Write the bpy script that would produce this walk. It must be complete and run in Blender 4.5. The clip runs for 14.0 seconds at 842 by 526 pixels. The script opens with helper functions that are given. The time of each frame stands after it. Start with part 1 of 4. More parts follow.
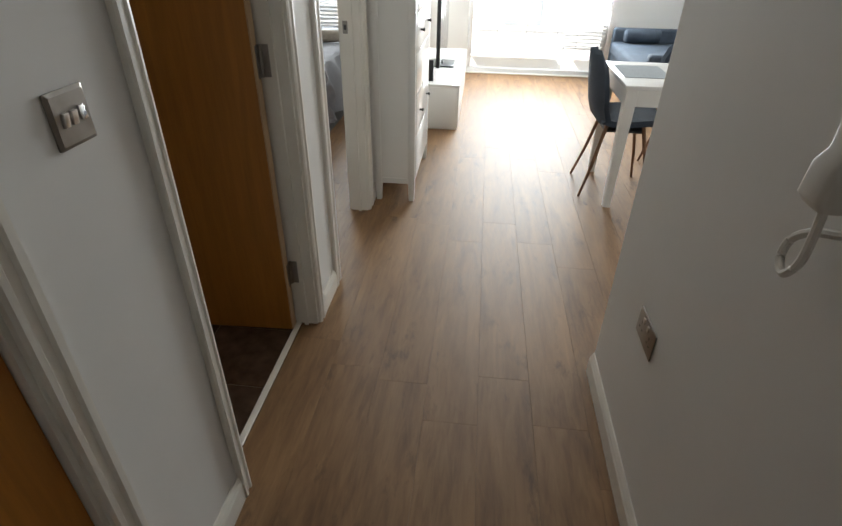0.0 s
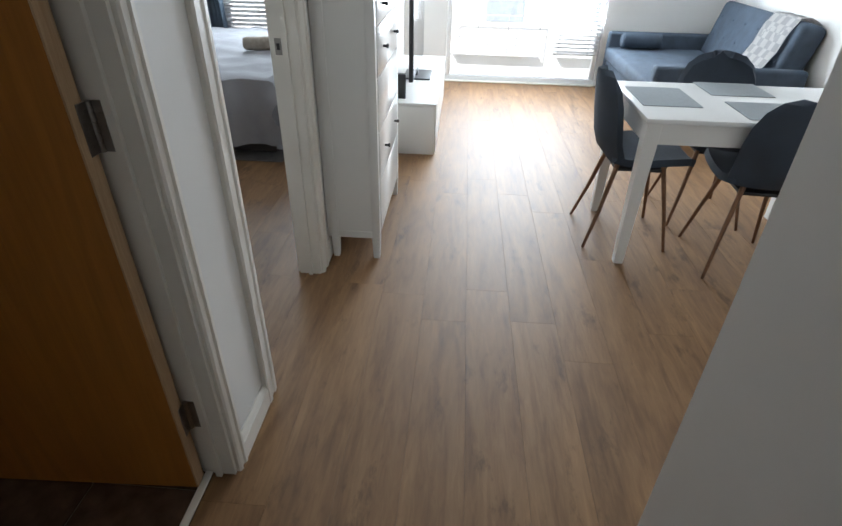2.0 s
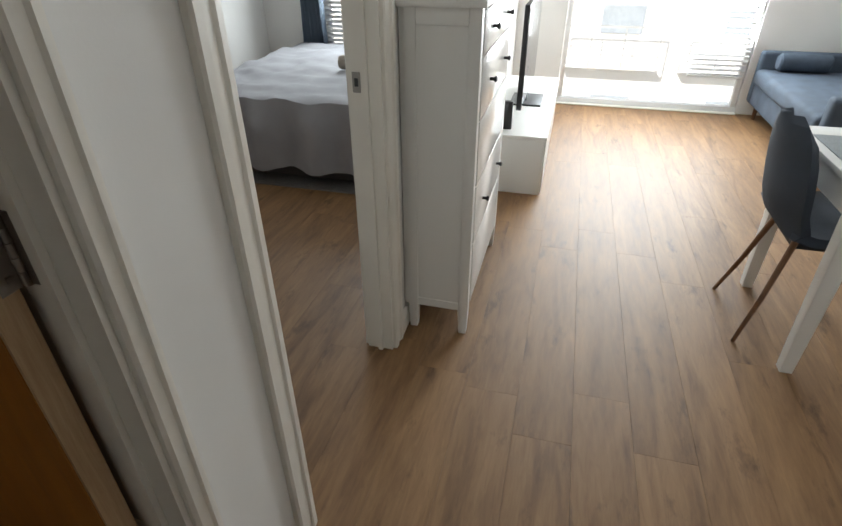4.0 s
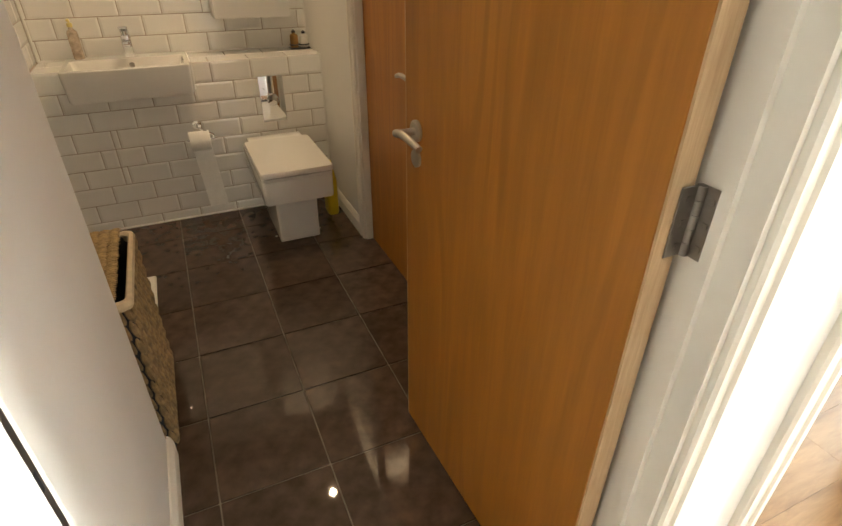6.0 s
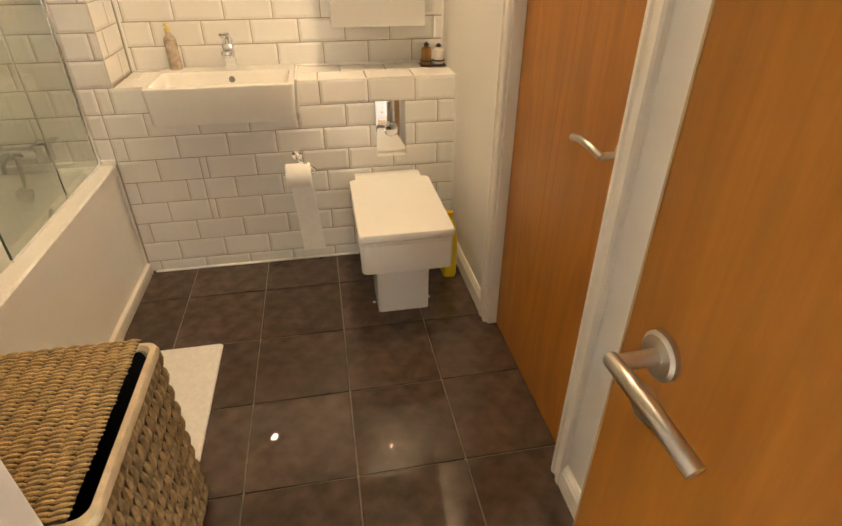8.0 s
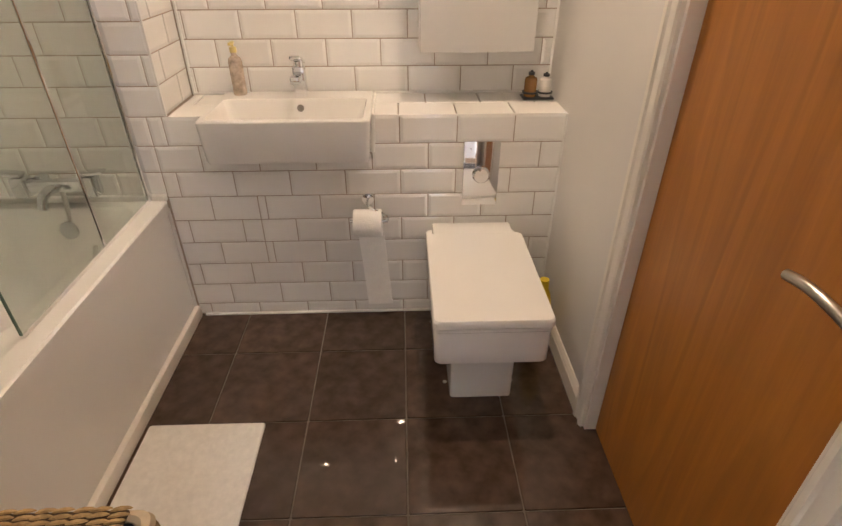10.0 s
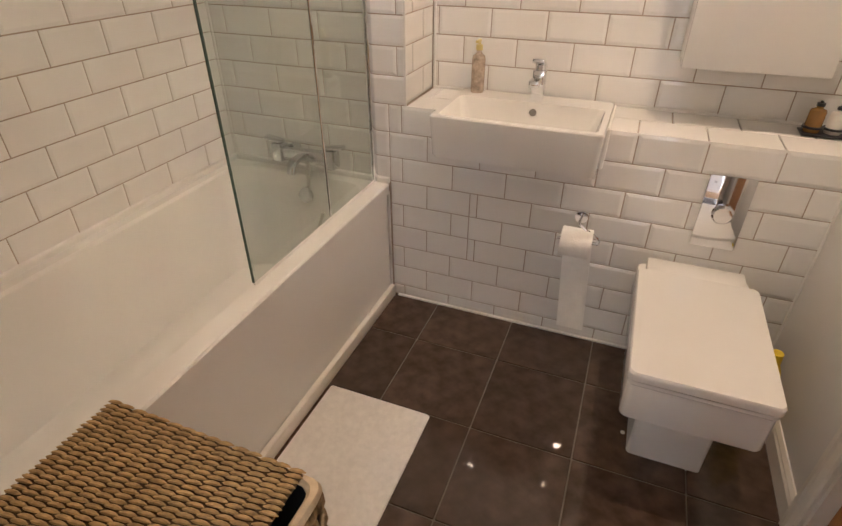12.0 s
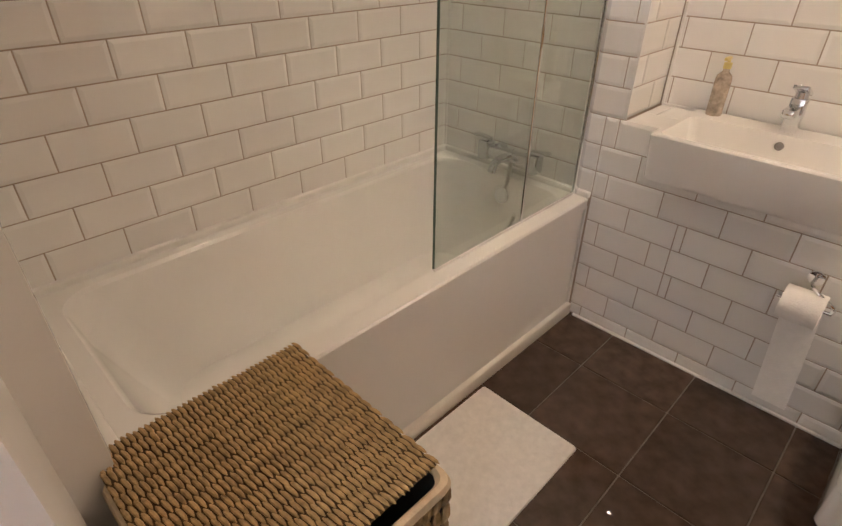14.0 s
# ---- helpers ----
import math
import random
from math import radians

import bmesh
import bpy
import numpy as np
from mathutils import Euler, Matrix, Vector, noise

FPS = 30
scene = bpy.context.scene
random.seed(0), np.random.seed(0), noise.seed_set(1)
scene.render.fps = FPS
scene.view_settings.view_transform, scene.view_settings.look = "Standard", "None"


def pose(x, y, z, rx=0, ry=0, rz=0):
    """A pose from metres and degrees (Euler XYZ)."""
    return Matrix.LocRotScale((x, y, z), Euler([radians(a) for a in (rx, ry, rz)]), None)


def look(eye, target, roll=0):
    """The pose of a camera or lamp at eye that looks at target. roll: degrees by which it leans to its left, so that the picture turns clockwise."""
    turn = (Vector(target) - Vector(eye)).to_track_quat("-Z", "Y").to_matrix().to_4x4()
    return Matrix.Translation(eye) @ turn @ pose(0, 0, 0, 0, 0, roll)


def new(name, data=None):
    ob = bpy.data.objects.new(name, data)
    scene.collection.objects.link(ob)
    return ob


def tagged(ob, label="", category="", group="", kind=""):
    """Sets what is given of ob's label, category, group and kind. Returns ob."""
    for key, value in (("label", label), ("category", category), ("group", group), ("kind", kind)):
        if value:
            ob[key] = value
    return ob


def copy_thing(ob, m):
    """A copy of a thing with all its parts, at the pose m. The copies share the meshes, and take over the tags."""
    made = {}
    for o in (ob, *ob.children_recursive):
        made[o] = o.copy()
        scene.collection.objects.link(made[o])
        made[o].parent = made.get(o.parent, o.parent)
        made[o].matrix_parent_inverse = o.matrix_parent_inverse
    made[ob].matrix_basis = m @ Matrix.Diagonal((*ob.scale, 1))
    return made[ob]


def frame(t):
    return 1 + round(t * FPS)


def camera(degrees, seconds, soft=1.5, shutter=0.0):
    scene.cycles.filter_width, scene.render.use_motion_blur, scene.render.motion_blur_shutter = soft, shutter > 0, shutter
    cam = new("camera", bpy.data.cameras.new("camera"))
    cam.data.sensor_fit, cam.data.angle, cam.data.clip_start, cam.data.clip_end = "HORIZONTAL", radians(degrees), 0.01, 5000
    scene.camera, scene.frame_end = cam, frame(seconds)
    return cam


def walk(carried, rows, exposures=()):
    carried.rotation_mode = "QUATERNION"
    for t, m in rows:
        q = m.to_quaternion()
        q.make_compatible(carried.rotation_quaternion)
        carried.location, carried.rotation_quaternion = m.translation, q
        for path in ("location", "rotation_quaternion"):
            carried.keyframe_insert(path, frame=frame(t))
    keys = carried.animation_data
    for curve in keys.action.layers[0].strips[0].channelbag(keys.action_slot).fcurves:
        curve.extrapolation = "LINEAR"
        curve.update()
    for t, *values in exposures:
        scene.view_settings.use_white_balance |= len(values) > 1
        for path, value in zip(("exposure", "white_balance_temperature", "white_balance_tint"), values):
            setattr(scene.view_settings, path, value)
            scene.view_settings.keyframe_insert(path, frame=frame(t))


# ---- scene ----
cam = camera(77.5, 14.0)
PATH = [
    (0, (1.303, 1.143, 1.448), (1.13, 2.824, 0.379), 1.0),
    (0.5, (1.307, 1.225, 1.438), (1.152, 2.906, 0.366), 0.9),
    (1, (1.346, 1.465, 1.433), (1.203, 3.143, 0.354), 0.9),
    (1.5, (1.36, 1.651, 1.429), (1.227, 3.331, 0.352), 0.9),
    (2, (1.298, 1.913, 1.427), (1.187, 3.591, 0.343), 1.3),
    (4.3, (1.18, 2.476, 1.4), (0.563, 4.065, 0.355), -1.1),
    (4.5, (1.153, 2.444, 1.406), (0.346, 3.947, 0.363), -0.8),
    (5, (1.12, 2.376, 1.407), (-0.125, 3.547, 0.368), 0.1),
    (5.5, (1.07, 2.34, 1.41), (-0.392, 3.207, 0.357), 0.0),
    (6, (1.005, 2.284, 1.396), (-0.542, 2.994, 0.346), 0.4),
    (6.5, (0.832, 2.35, 1.362), (-0.752, 2.973, 0.313), 0.4),
    (7, (0.58, 2.441, 1.373), (-1.043, 2.944, 0.318), 0.0),
    (7.5, (0.398, 2.471, 1.358), (-1.253, 2.864, 0.3), -0.0),
    (10, (-0.244, 2.48, 1.391), (-1.932, 2.541, 0.319), 0.0),
    (10.5, (-0.266, 2.473, 1.391), (-1.951, 2.415, 0.317), -0.1),
    (11, (-0.287, 2.463, 1.396), (-1.956, 2.219, 0.321), -0.1),
    (11.5, (-0.309, 2.459, 1.397), (-1.934, 2.017, 0.318), -0.4),
    (12, (-0.313, 2.425, 1.399), (-1.877, 1.804, 0.317), -0.0),
    (12.5, (-0.323, 2.409, 1.398), (-1.796, 1.598, 0.316), 0.1),
    (13, (-0.336, 2.409, 1.394), (-1.697, 1.418, 0.314), 0.3),
    (13.5, (-0.33, 2.417, 1.384), (-1.597, 1.299, 0.314), 0.2),
    (14, (-0.325, 2.42, 1.391), (-1.525, 1.232, 0.32), 0.3),
]
EXPOSURES = [(0, 0.62, 6700, 10), (2, 0.46, 6100, 10), (4.5, 0.36, 7050, 10), (5, 0.92, 7400, 10), (5.5, 2.08, 7300, 9), (6, 2.98, 7400, 9), (6.5, 3.66, 7600, 8),
             (7.5, 3.8, 7800, 9), (10, 3.52, 6300, 18), (11, 3.48, 6250, 19), (12, 3.42, 6200, 19), (14, 3.36, 6200, 19)]
walk(cam, [(t, look(eye, target, roll)) for t, eye, target, roll in PATH], EXPOSURES)

# ---- world and lights ----
world = bpy.data.worlds.new("sky")
scene.world = world
world.use_nodes = True
wn, wl = world.node_tree.nodes, world.node_tree.links
sky = wn.new("ShaderNodeTexSky")
sky.sky_type = "NISHITA"
sky.sun_disc = False
sky.sun_elevation = radians(38)
sky.sun_rotation = radians(200)
wl.new(sky.outputs[0], wn["Background"].inputs[0])
wn["Background"].inputs[1].default_value = 0.15

sun = new("sun", bpy.data.lights.new("sun", "SUN"))
sun.data.energy, sun.data.angle, sun.data.color = 5.0, radians(3), (1, 0.96, 0.9)
sun.matrix_world = look((-6, 0, 11), (2.0, 20.0, 0))


def area(name, eye, target, w, h, watts, color):
    ob = new(name, bpy.data.lights.new(name, "AREA"))
    ob.data.shape, ob.data.size, ob.data.size_y = "RECTANGLE", w, h
    ob.data.energy, ob.data.color = watts, color
    ob.matrix_world = look(eye, target)
    return ob


def spot(name, x, y, z, watts):
    ob = new(name, bpy.data.lights.new(name, "SPOT"))
    ob.data.energy, ob.data.color = watts, (1.0, 0.76, 0.50)
    ob.data.spot_size, ob.data.spot_blend, ob.data.shadow_soft_size = radians(140), 0.8, 0.012
    ob.location = (x, y, z)
    return ob


DAY = (0.86, 0.95, 1.0)
area("living_window_light", (1.95, 7.78, 1.35), (1.95, 4.6, 1.0), 1.55, 1.5, 104, DAY)
area("bedroom_window_light", (-0.6, 7.38, 1.4), (-0.4, 4.5, 1.1), 0.9, 1.2, 32, DAY)
LAMPS = ((-1.63, 1.785), (-1.66, 2.745), (-0.60, 2.42))
for (lx, ly), watts in zip(LAMPS, (0.3, 3.9, 0.2)):
    spot("downlight_lamp", lx, ly, 2.375, watts)

# ---- materials ----


def mat(name, color, rough=0.5, metal=0.0, var=0.08, scale=6.0, bump=0.0, bscale=120.0, coat=0.0, rand=0.0):
    m = bpy.data.materials.new(name)
    m.use_nodes = True
    n, l = m.node_tree.nodes, m.node_tree.links
    b = n["Principled BSDF"]
    tc = n.new("ShaderNodeTexCoord")
    nz = n.new("ShaderNodeTexNoise")
    nz.inputs["Scale"].default_value, nz.inputs["Detail"].default_value = scale, 5
    l.new(tc.outputs["Object"], nz.inputs["Vector"])
    ramp = n.new("ShaderNodeValToRGB")
    e = ramp.color_ramp.elements
    e[0].position, e[1].position = 0.3, 0.7
    e[0].color = (*[c * (1 - var) for c in color], 1)
    e[1].color = (*[min(1, c * (1 + var)) for c in color], 1)
    l.new(nz.outputs["Fac"], ramp.inputs[0])
    out = ramp.outputs[0]
    if rand:
        oi = n.new("ShaderNodeObjectInfo")
        mp = n.new("ShaderNodeMapRange")
        mp.inputs["To Min"].default_value, mp.inputs["To Max"].default_value = 1 - rand, 1 + rand
        l.new(oi.outputs["Random"], mp.inputs["Value"])
        hs = n.new("ShaderNodeHueSaturation")
        l.new(mp.outputs[0], hs.inputs["Value"])
        l.new(out, hs.inputs["Color"])
        out = hs.outputs[0]
    l.new(out, b.inputs["Base Color"])
    b.inputs["Metallic"].default_value = metal
    rr = n.new("ShaderNodeMapRange")
    rr.inputs["To Min"].default_value, rr.inputs["To Max"].default_value = max(0.02, rough * 0.8), min(1, rough * 1.2)
    l.new(nz.outputs["Fac"], rr.inputs["Value"])
    l.new(rr.outputs[0], b.inputs["Roughness"])
    b.inputs["Coat Weight"].default_value = coat
    b.inputs["Coat Roughness"].default_value = 0.08
    if bump:
        nb = n.new("ShaderNodeTexNoise")
        nb.inputs["Scale"].default_value, nb.inputs["Detail"].default_value = bscale, 4
        l.new(tc.outputs["Object"], nb.inputs["Vector"])
        bp = n.new("ShaderNodeBump")
        bp.inputs["Strength"].default_value, bp.inputs["Distance"].default_value = bump, 0.004
        l.new(nb.outputs["Fac"], bp.inputs["Height"])
        l.new(bp.outputs[0], b.inputs["Normal"])
    return m


def grain_mat(name, dark, light, stretch, rough, rand=0.0, knots=0.0, spread=(0.36, 0.64), figure=0.4, rings=0.0):
    """Wood: fine grain drawn out along one axis, broad figure, optional dark knots."""
    m = bpy.data.materials.new(name)
    m.use_nodes = True
    n, l = m.node_tree.nodes, m.node_tree.links
    b = n["Principled BSDF"]
    tc = n.new("ShaderNodeTexCoord")
    oi = n.new("ShaderNodeObjectInfo")
    sc = n.new("ShaderNodeVectorMath")
    sc.operation = "SCALE"
    l.new(oi.outputs["Random"], sc.inputs["Scale"])
    sc.inputs[0].default_value = (31.0, 17.0, 23.0)
    ad = n.new("ShaderNodeVectorMath")
    l.new(tc.outputs["Object"], ad.inputs[0])
    l.new(sc.outputs[0], ad.inputs[1])
    mp = n.new("ShaderNodeMapping")
    mp.inputs["Scale"].default_value = stretch
    l.new(ad.outputs[0], mp.inputs["Vector"])
    fine = n.new("ShaderNodeTexNoise")
    fine.inputs["Scale"].default_value, fine.inputs["Detail"].default_value = 9, 9
    fine.inputs["Roughness"].default_value, fine.inputs["Distortion"].default_value = 0.65, 0.6
    l.new(mp.outputs[0], fine.inputs["Vector"])
    broad = n.new("ShaderNodeTexNoise")
    broad.inputs["Scale"].default_value, broad.inputs["Detail"].default_value = 1.6, 3
    broad.inputs["Distortion"].default_value = 1.2
    l.new(mp.outputs[0], broad.inputs["Vector"])
    mx = n.new("ShaderNodeMath")
    mx.operation = "MULTIPLY_ADD"
    l.new(fine.outputs["Fac"], mx.inputs[0])
    mx.inputs[1].default_value = 1 - figure
    sub = n.new("ShaderNodeMath")
    sub.operation = "MULTIPLY"
    l.new(broad.outputs["Fac"], sub.inputs[0])
    sub.inputs[1].default_value = figure
    l.new(sub.outputs[0], mx.inputs[2])
    ramp = n.new("ShaderNodeValToRGB")
    e = ramp.color_ramp.elements
    e[0].position, e[1].position = spread
    e[0].color, e[1].color = (*dark, 1), (*light, 1)
    grain = mx.outputs[0]
    l.new(grain, ramp.inputs[0])
    out = ramp.outputs[0]
    if rings:
        # growth rings cut flat: contour lines of a slow drawn-out noise, strong in places only
        mr_ = n.new("ShaderNodeMapping")
        mr_.inputs["Scale"].default_value = (2.1, 2.1, 0.30)
        l.new(ad.outputs[0], mr_.inputs["Vector"])
        slow = n.new("ShaderNodeTexNoise")
        slow.inputs["Scale"].default_value, slow.inputs["Detail"].default_value = 1.25, 1.6
        slow.inputs["Roughness"].default_value = 0.42
        l.new(mr_.outputs[0], slow.inputs["Vector"])
        turn = n.new("ShaderNodeMath")
        turn.operation = "MULTIPLY"
        l.new(slow.outputs["Fac"], turn.inputs[0])
        turn.inputs[1].default_value = 105.0
        sine = n.new("ShaderNodeMath")
        sine.operation = "SINE"
        l.new(turn.outputs[0], sine.inputs[0])
        line = n.new("ShaderNodeMapRange")
        line.interpolation_type = "SMOOTHSTEP"
        line.inputs["From Min"].default_value, line.inputs["From Max"].default_value = 0.1, 1.0
        l.new(sine.outputs[0], line.inputs["Value"])
        where = n.new("ShaderNodeMapRange")
        where.inputs["From Min"].default_value, where.inputs["From Max"].default_value = 0.44, 0.66
        where.inputs["To Min"].default_value, where.inputs["To Max"].default_value = 0.06, rings
        l.new(broad.outputs["Fac"], where.inputs["Value"])
        amount = n.new("ShaderNodeMath")
        amount.operation = "MULTIPLY"
        l.new(line.outputs[0], amount.inputs[0])
        l.new(where.outputs[0], amount.inputs[1])
        ring = n.new("ShaderNodeMix")
        ring.data_type = "RGBA"
        l.new(amount.outputs[0], ring.inputs["Factor"])
        l.new(out, ring.inputs["A"])
        ring.inputs["B"].default_value = (*[c * 0.62 for c in dark], 1)
        out = ring.outputs["Result"]
    if knots:
        mk = n.new("ShaderNodeMapping")
        mk.inputs["Scale"].default_value = [max(1.0, s * 0.5) for s in stretch]
        l.new(ad.outputs[0], mk.inputs["Vector"])
        kn = n.new("ShaderNodeTexNoise")
        kn.inputs["Scale"].default_value, kn.inputs["Detail"].default_value = 3.2, 6
        kn.inputs["Roughness"].default_value = 0.7
        l.new(mk.outputs[0], kn.inputs["Vector"])
        kr = n.new("ShaderNodeValToRGB")
        kr.color_ramp.elements[0].position, kr.color_ramp.elements[1].position = 0.58, 0.74
        l.new(kn.outputs["Fac"], kr.inputs[0])
        km = n.new("ShaderNodeMath")
        km.operation = "MULTIPLY"
        l.new(kr.outputs[0], km.inputs[0])
        km.inputs[1].default_value = knots
        mix = n.new("ShaderNodeMix")
        mix.data_type = "RGBA"
        l.new(km.outputs[0], mix.inputs["Factor"])
        l.new(out, mix.inputs["A"])
        mix.inputs["B"].default_value = (*[c * 0.45 for c in dark], 1)
        out = mix.outputs["Result"]
    if rand:
        mr = n.new("ShaderNodeMapRange")
        mr.inputs["To Min"].default_value, mr.inputs["To Max"].default_value = 1 - rand, 1 + rand
        l.new(oi.outputs["Random"], mr.inputs["Value"])
        hs = n.new("ShaderNodeHueSaturation")
        l.new(mr.outputs[0], hs.inputs["Value"])
        l.new(out, hs.inputs["Color"])
        out = hs.outputs[0]
    l.new(out, b.inputs["Base Color"])
    rr = n.new("ShaderNodeMapRange")
    rr.inputs["To Min"].default_value, rr.inputs["To Max"].default_value = rough * 0.85, rough * 1.25
    l.new(fine.outputs["Fac"], rr.inputs["Value"])
    l.new(rr.outputs[0], b.inputs["Roughness"])
    bp = n.new("ShaderNodeBump")
    bp.inputs["Strength"].default_value, bp.inputs["Distance"].default_value = 0.12, 0.002
    l.new(fine.outputs["Fac"], bp.inputs["Height"])
    l.new(bp.outputs[0], b.inputs["Normal"])
    return m


def glass_mat(name, color, rough=0.0):
    m = bpy.data.materials.new(name)
    m.use_nodes = True
    b = m.node_tree.nodes["Principled BSDF"]
    b.inputs["Base Color"].default_value = (*color, 1)
    b.inputs["Transmission Weight"].default_value = 1.0
    b.inputs["Roughness"].default_value = rough
    b.inputs["IOR"].default_value = 1.45
    return m


PAINT = mat("wall_paint", (0.74, 0.725, 0.70), 0.75, var=0.03, scale=2.5, bump=0.04, bscale=160)
CEIL = mat("ceiling_paint", (0.8, 0.79, 0.77), 0.85, var=0.02, bump=0.1)
GLOSS = mat("white_gloss_paint", (0.79, 0.755, 0.69), 0.35, var=0.03, scale=5, bump=0.06, bscale=60)
OAK = grain_mat("oak_veneer", (0.31, 0.115, 0.014), (0.50, 0.200, 0.030), (8, 8, 0.5), 0.42, spread=(0.28, 0.74), figure=0.5, rings=0.42)
EDGE = grain_mat("door_lipping", (0.42, 0.27, 0.14), (0.56, 0.39, 0.23), (20, 20, 1.2), 0.45)
PLANK = grain_mat("laminate_plank", (0.130, 0.062, 0.024), (0.345, 0.194, 0.086), (6, 0.8, 6), 0.50, rand=0.045, knots=0.9, spread=(0.30, 0.70), figure=0.55)
PLANK.node_tree.nodes["Principled BSDF"].inputs["Specular IOR Level"].default_value = 0.5
JOINT = mat("plank_joint", (0.24, 0.15, 0.08), 0.8)
BROWN = mat("brown_floor_tile", (0.074, 0.047, 0.034), 0.022, var=0.36, scale=17, bump=0.006, bscale=30, rand=0.13)
FGROUT = mat("floor_grout", (0.16, 0.13, 0.10), 0.85, var=0.2, scale=20)
METRO = mat("white_metro_tile", (0.84, 0.83, 0.80), 0.012, var=0.015, scale=3, bump=0.006, bscale=14, rand=0.025)
GROUT = mat("grey_grout", (0.40, 0.33, 0.27), 0.85, var=0.12, scale=25)
CERAMIC = mat("white_ceramic", (0.83, 0.82, 0.79), 0.04, var=0.01, coat=0.3)
ACRYL = mat("white_acrylic", (0.82, 0.81, 0.78), 0.06, var=0.012, scale=2)
CABGLOSS = mat("white_cabinet_lacquer", (0.80, 0.79, 0.76), 0.012, var=0.01, scale=2)
for glazed_mat, level in ((METRO, 0.95), (CABGLOSS, 0.95), (BROWN, 0.6)):
    glazed_mat.node_tree.nodes["Principled BSDF"].inputs["Specular IOR Level"].default_value = level
SEAL = mat("white_sealant", (0.76, 0.75, 0.72), 0.4, var=0.04, scale=12)
CHROME = mat("chrome", (0.75, 0.76, 0.78), 0.06, 1.0, var=0.02)
STEEL = mat("brushed_steel", (0.56, 0.53, 0.49), 0.3, 1.0, var=0.08, scale=40)
DARKSTEEL = mat("dark_satin_steel", (0.30, 0.28, 0.26), 0.36, 1.0, var=0.1, scale=30)
BLACK = mat("black_plastic", (0.018, 0.018, 0.02), 0.4, var=0.15)
SCREEN = mat("dark_screen", (0.012, 0.014, 0.018), 0.12, var=0.05)
WHITE = mat("white_furniture", (0.76, 0.75, 0.72), 0.32, var=0.02, scale=3, bump=0.04)
GLOSSWHITE = mat("white_gloss_drawer", (0.78, 0.77, 0.75), 0.16, var=0.02, scale=3)
WHITE2 = mat("white_tabletop", (0.8, 0.8, 0.79), 0.22, var=0.02, scale=3)
NAVY = mat("dark_blue_velvet", (0.036, 0.048, 0.068), 0.85, var=0.3, scale=5, bump=0.5, bscale=300)
SOFA = mat("grey_blue_fabric", (0.055, 0.075, 0.105), 0.9, var=0.25, scale=9, bump=0.6, bscale=380)
COPPER = mat("brown_metal_leg", (0.19, 0.10, 0.055), 0.4, 0.5, var=0.2, scale=18)
MATGREY = mat("grey_woven_mat", (0.26, 0.285, 0.30), 0.8, var=0.12, scale=140, bump=0.5, bscale=500)
BEDGREY = mat("grey_bed_cover", (0.33, 0.33, 0.35), 0.9, var=0.12, scale=4, bump=0.5, bscale=200)
CURTAIN = mat("blue_grey_curtain", (0.19, 0.24, 0.30), 0.9, var=0.15, scale=8, bump=0.4, bscale=300)
TAN = mat("tan_cushion", (0.36, 0.31, 0.25), 0.9, var=0.2, scale=30, bump=0.5, bscale=200)
RUG = mat("dark_bed_base", (0.07, 0.06, 0.055), 0.9, var=0.2, bump=0.5)
RUGGREY = mat("grey_rug", (0.13, 0.12, 0.115), 0.95, var=0.2, scale=60, bump=0.8, bscale=300)
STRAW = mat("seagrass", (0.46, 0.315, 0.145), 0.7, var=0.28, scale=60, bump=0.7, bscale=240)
# the hamper's sides: same hue as the lid's straw, about 0.6 as bright
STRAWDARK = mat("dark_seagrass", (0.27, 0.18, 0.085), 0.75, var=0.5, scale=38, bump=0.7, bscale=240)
# dark brown: the shade between the lid's strands is put into this colour
STRAWBASE = mat("weave_gap_shade", (0.09, 0.055, 0.025), 0.85, var=0.4, scale=60, bump=0.5, bscale=240)
CREAM = mat("cream_cotton_binding", (0.60, 0.49, 0.34), 0.85, var=0.12, scale=40, bump=0.4, bscale=300)
LINER = mat("dark_liner", (0.02, 0.022, 0.028), 0.85, var=0.2)
TOWEL = mat("white_bath_mat", (0.86, 0.84, 0.80), 0.95, var=0.06, scale=50, bump=0.8, bscale=420)
PAPER = mat("toilet_paper", (0.90, 0.89, 0.86), 0.95, var=0.03, scale=40, bump=0.4, bscale=200)
YELLOW = mat("yellow_plastic", (0.70, 0.52, 0.02), 0.4, var=0.08)
PUMP = mat("pale_yellow_plastic", (0.66, 0.54, 0.20), 0.4, var=0.06)
SOAP = mat("pink_soap_bottle", (0.46, 0.38, 0.30), 0.12, var=0.35, scale=60)
AMBER = mat("amber_bottle", (0.30, 0.16, 0.05), 0.15, var=0.1)
OFFWHITE = mat("white_plastic", (0.66, 0.63, 0.58), 0.35, var=0.03)
GLASS = glass_mat("clear_glass", (0.97, 0.985, 0.98))
TINT = glass_mat("grey_green_glass", (0.72, 0.79, 0.76))
GLASSEDGE = mat("green_glass_edge", (0.07, 0.11, 0.09), 0.15, var=0.1)
LENS = bpy.data.materials.new("lit_lamp_lens")
LENS.use_nodes = True
LENS.node_tree.nodes["Principled BSDF"].inputs["Emission Color"].default_value = (1.0, 0.78, 0.54, 1)
LENS.node_tree.nodes["Principled BSDF"].inputs["Emission Strength"].default_value = 26.0
BLIND = mat("white_blind_slat", (0.7, 0.7, 0.7), 0.5, var=0.02)
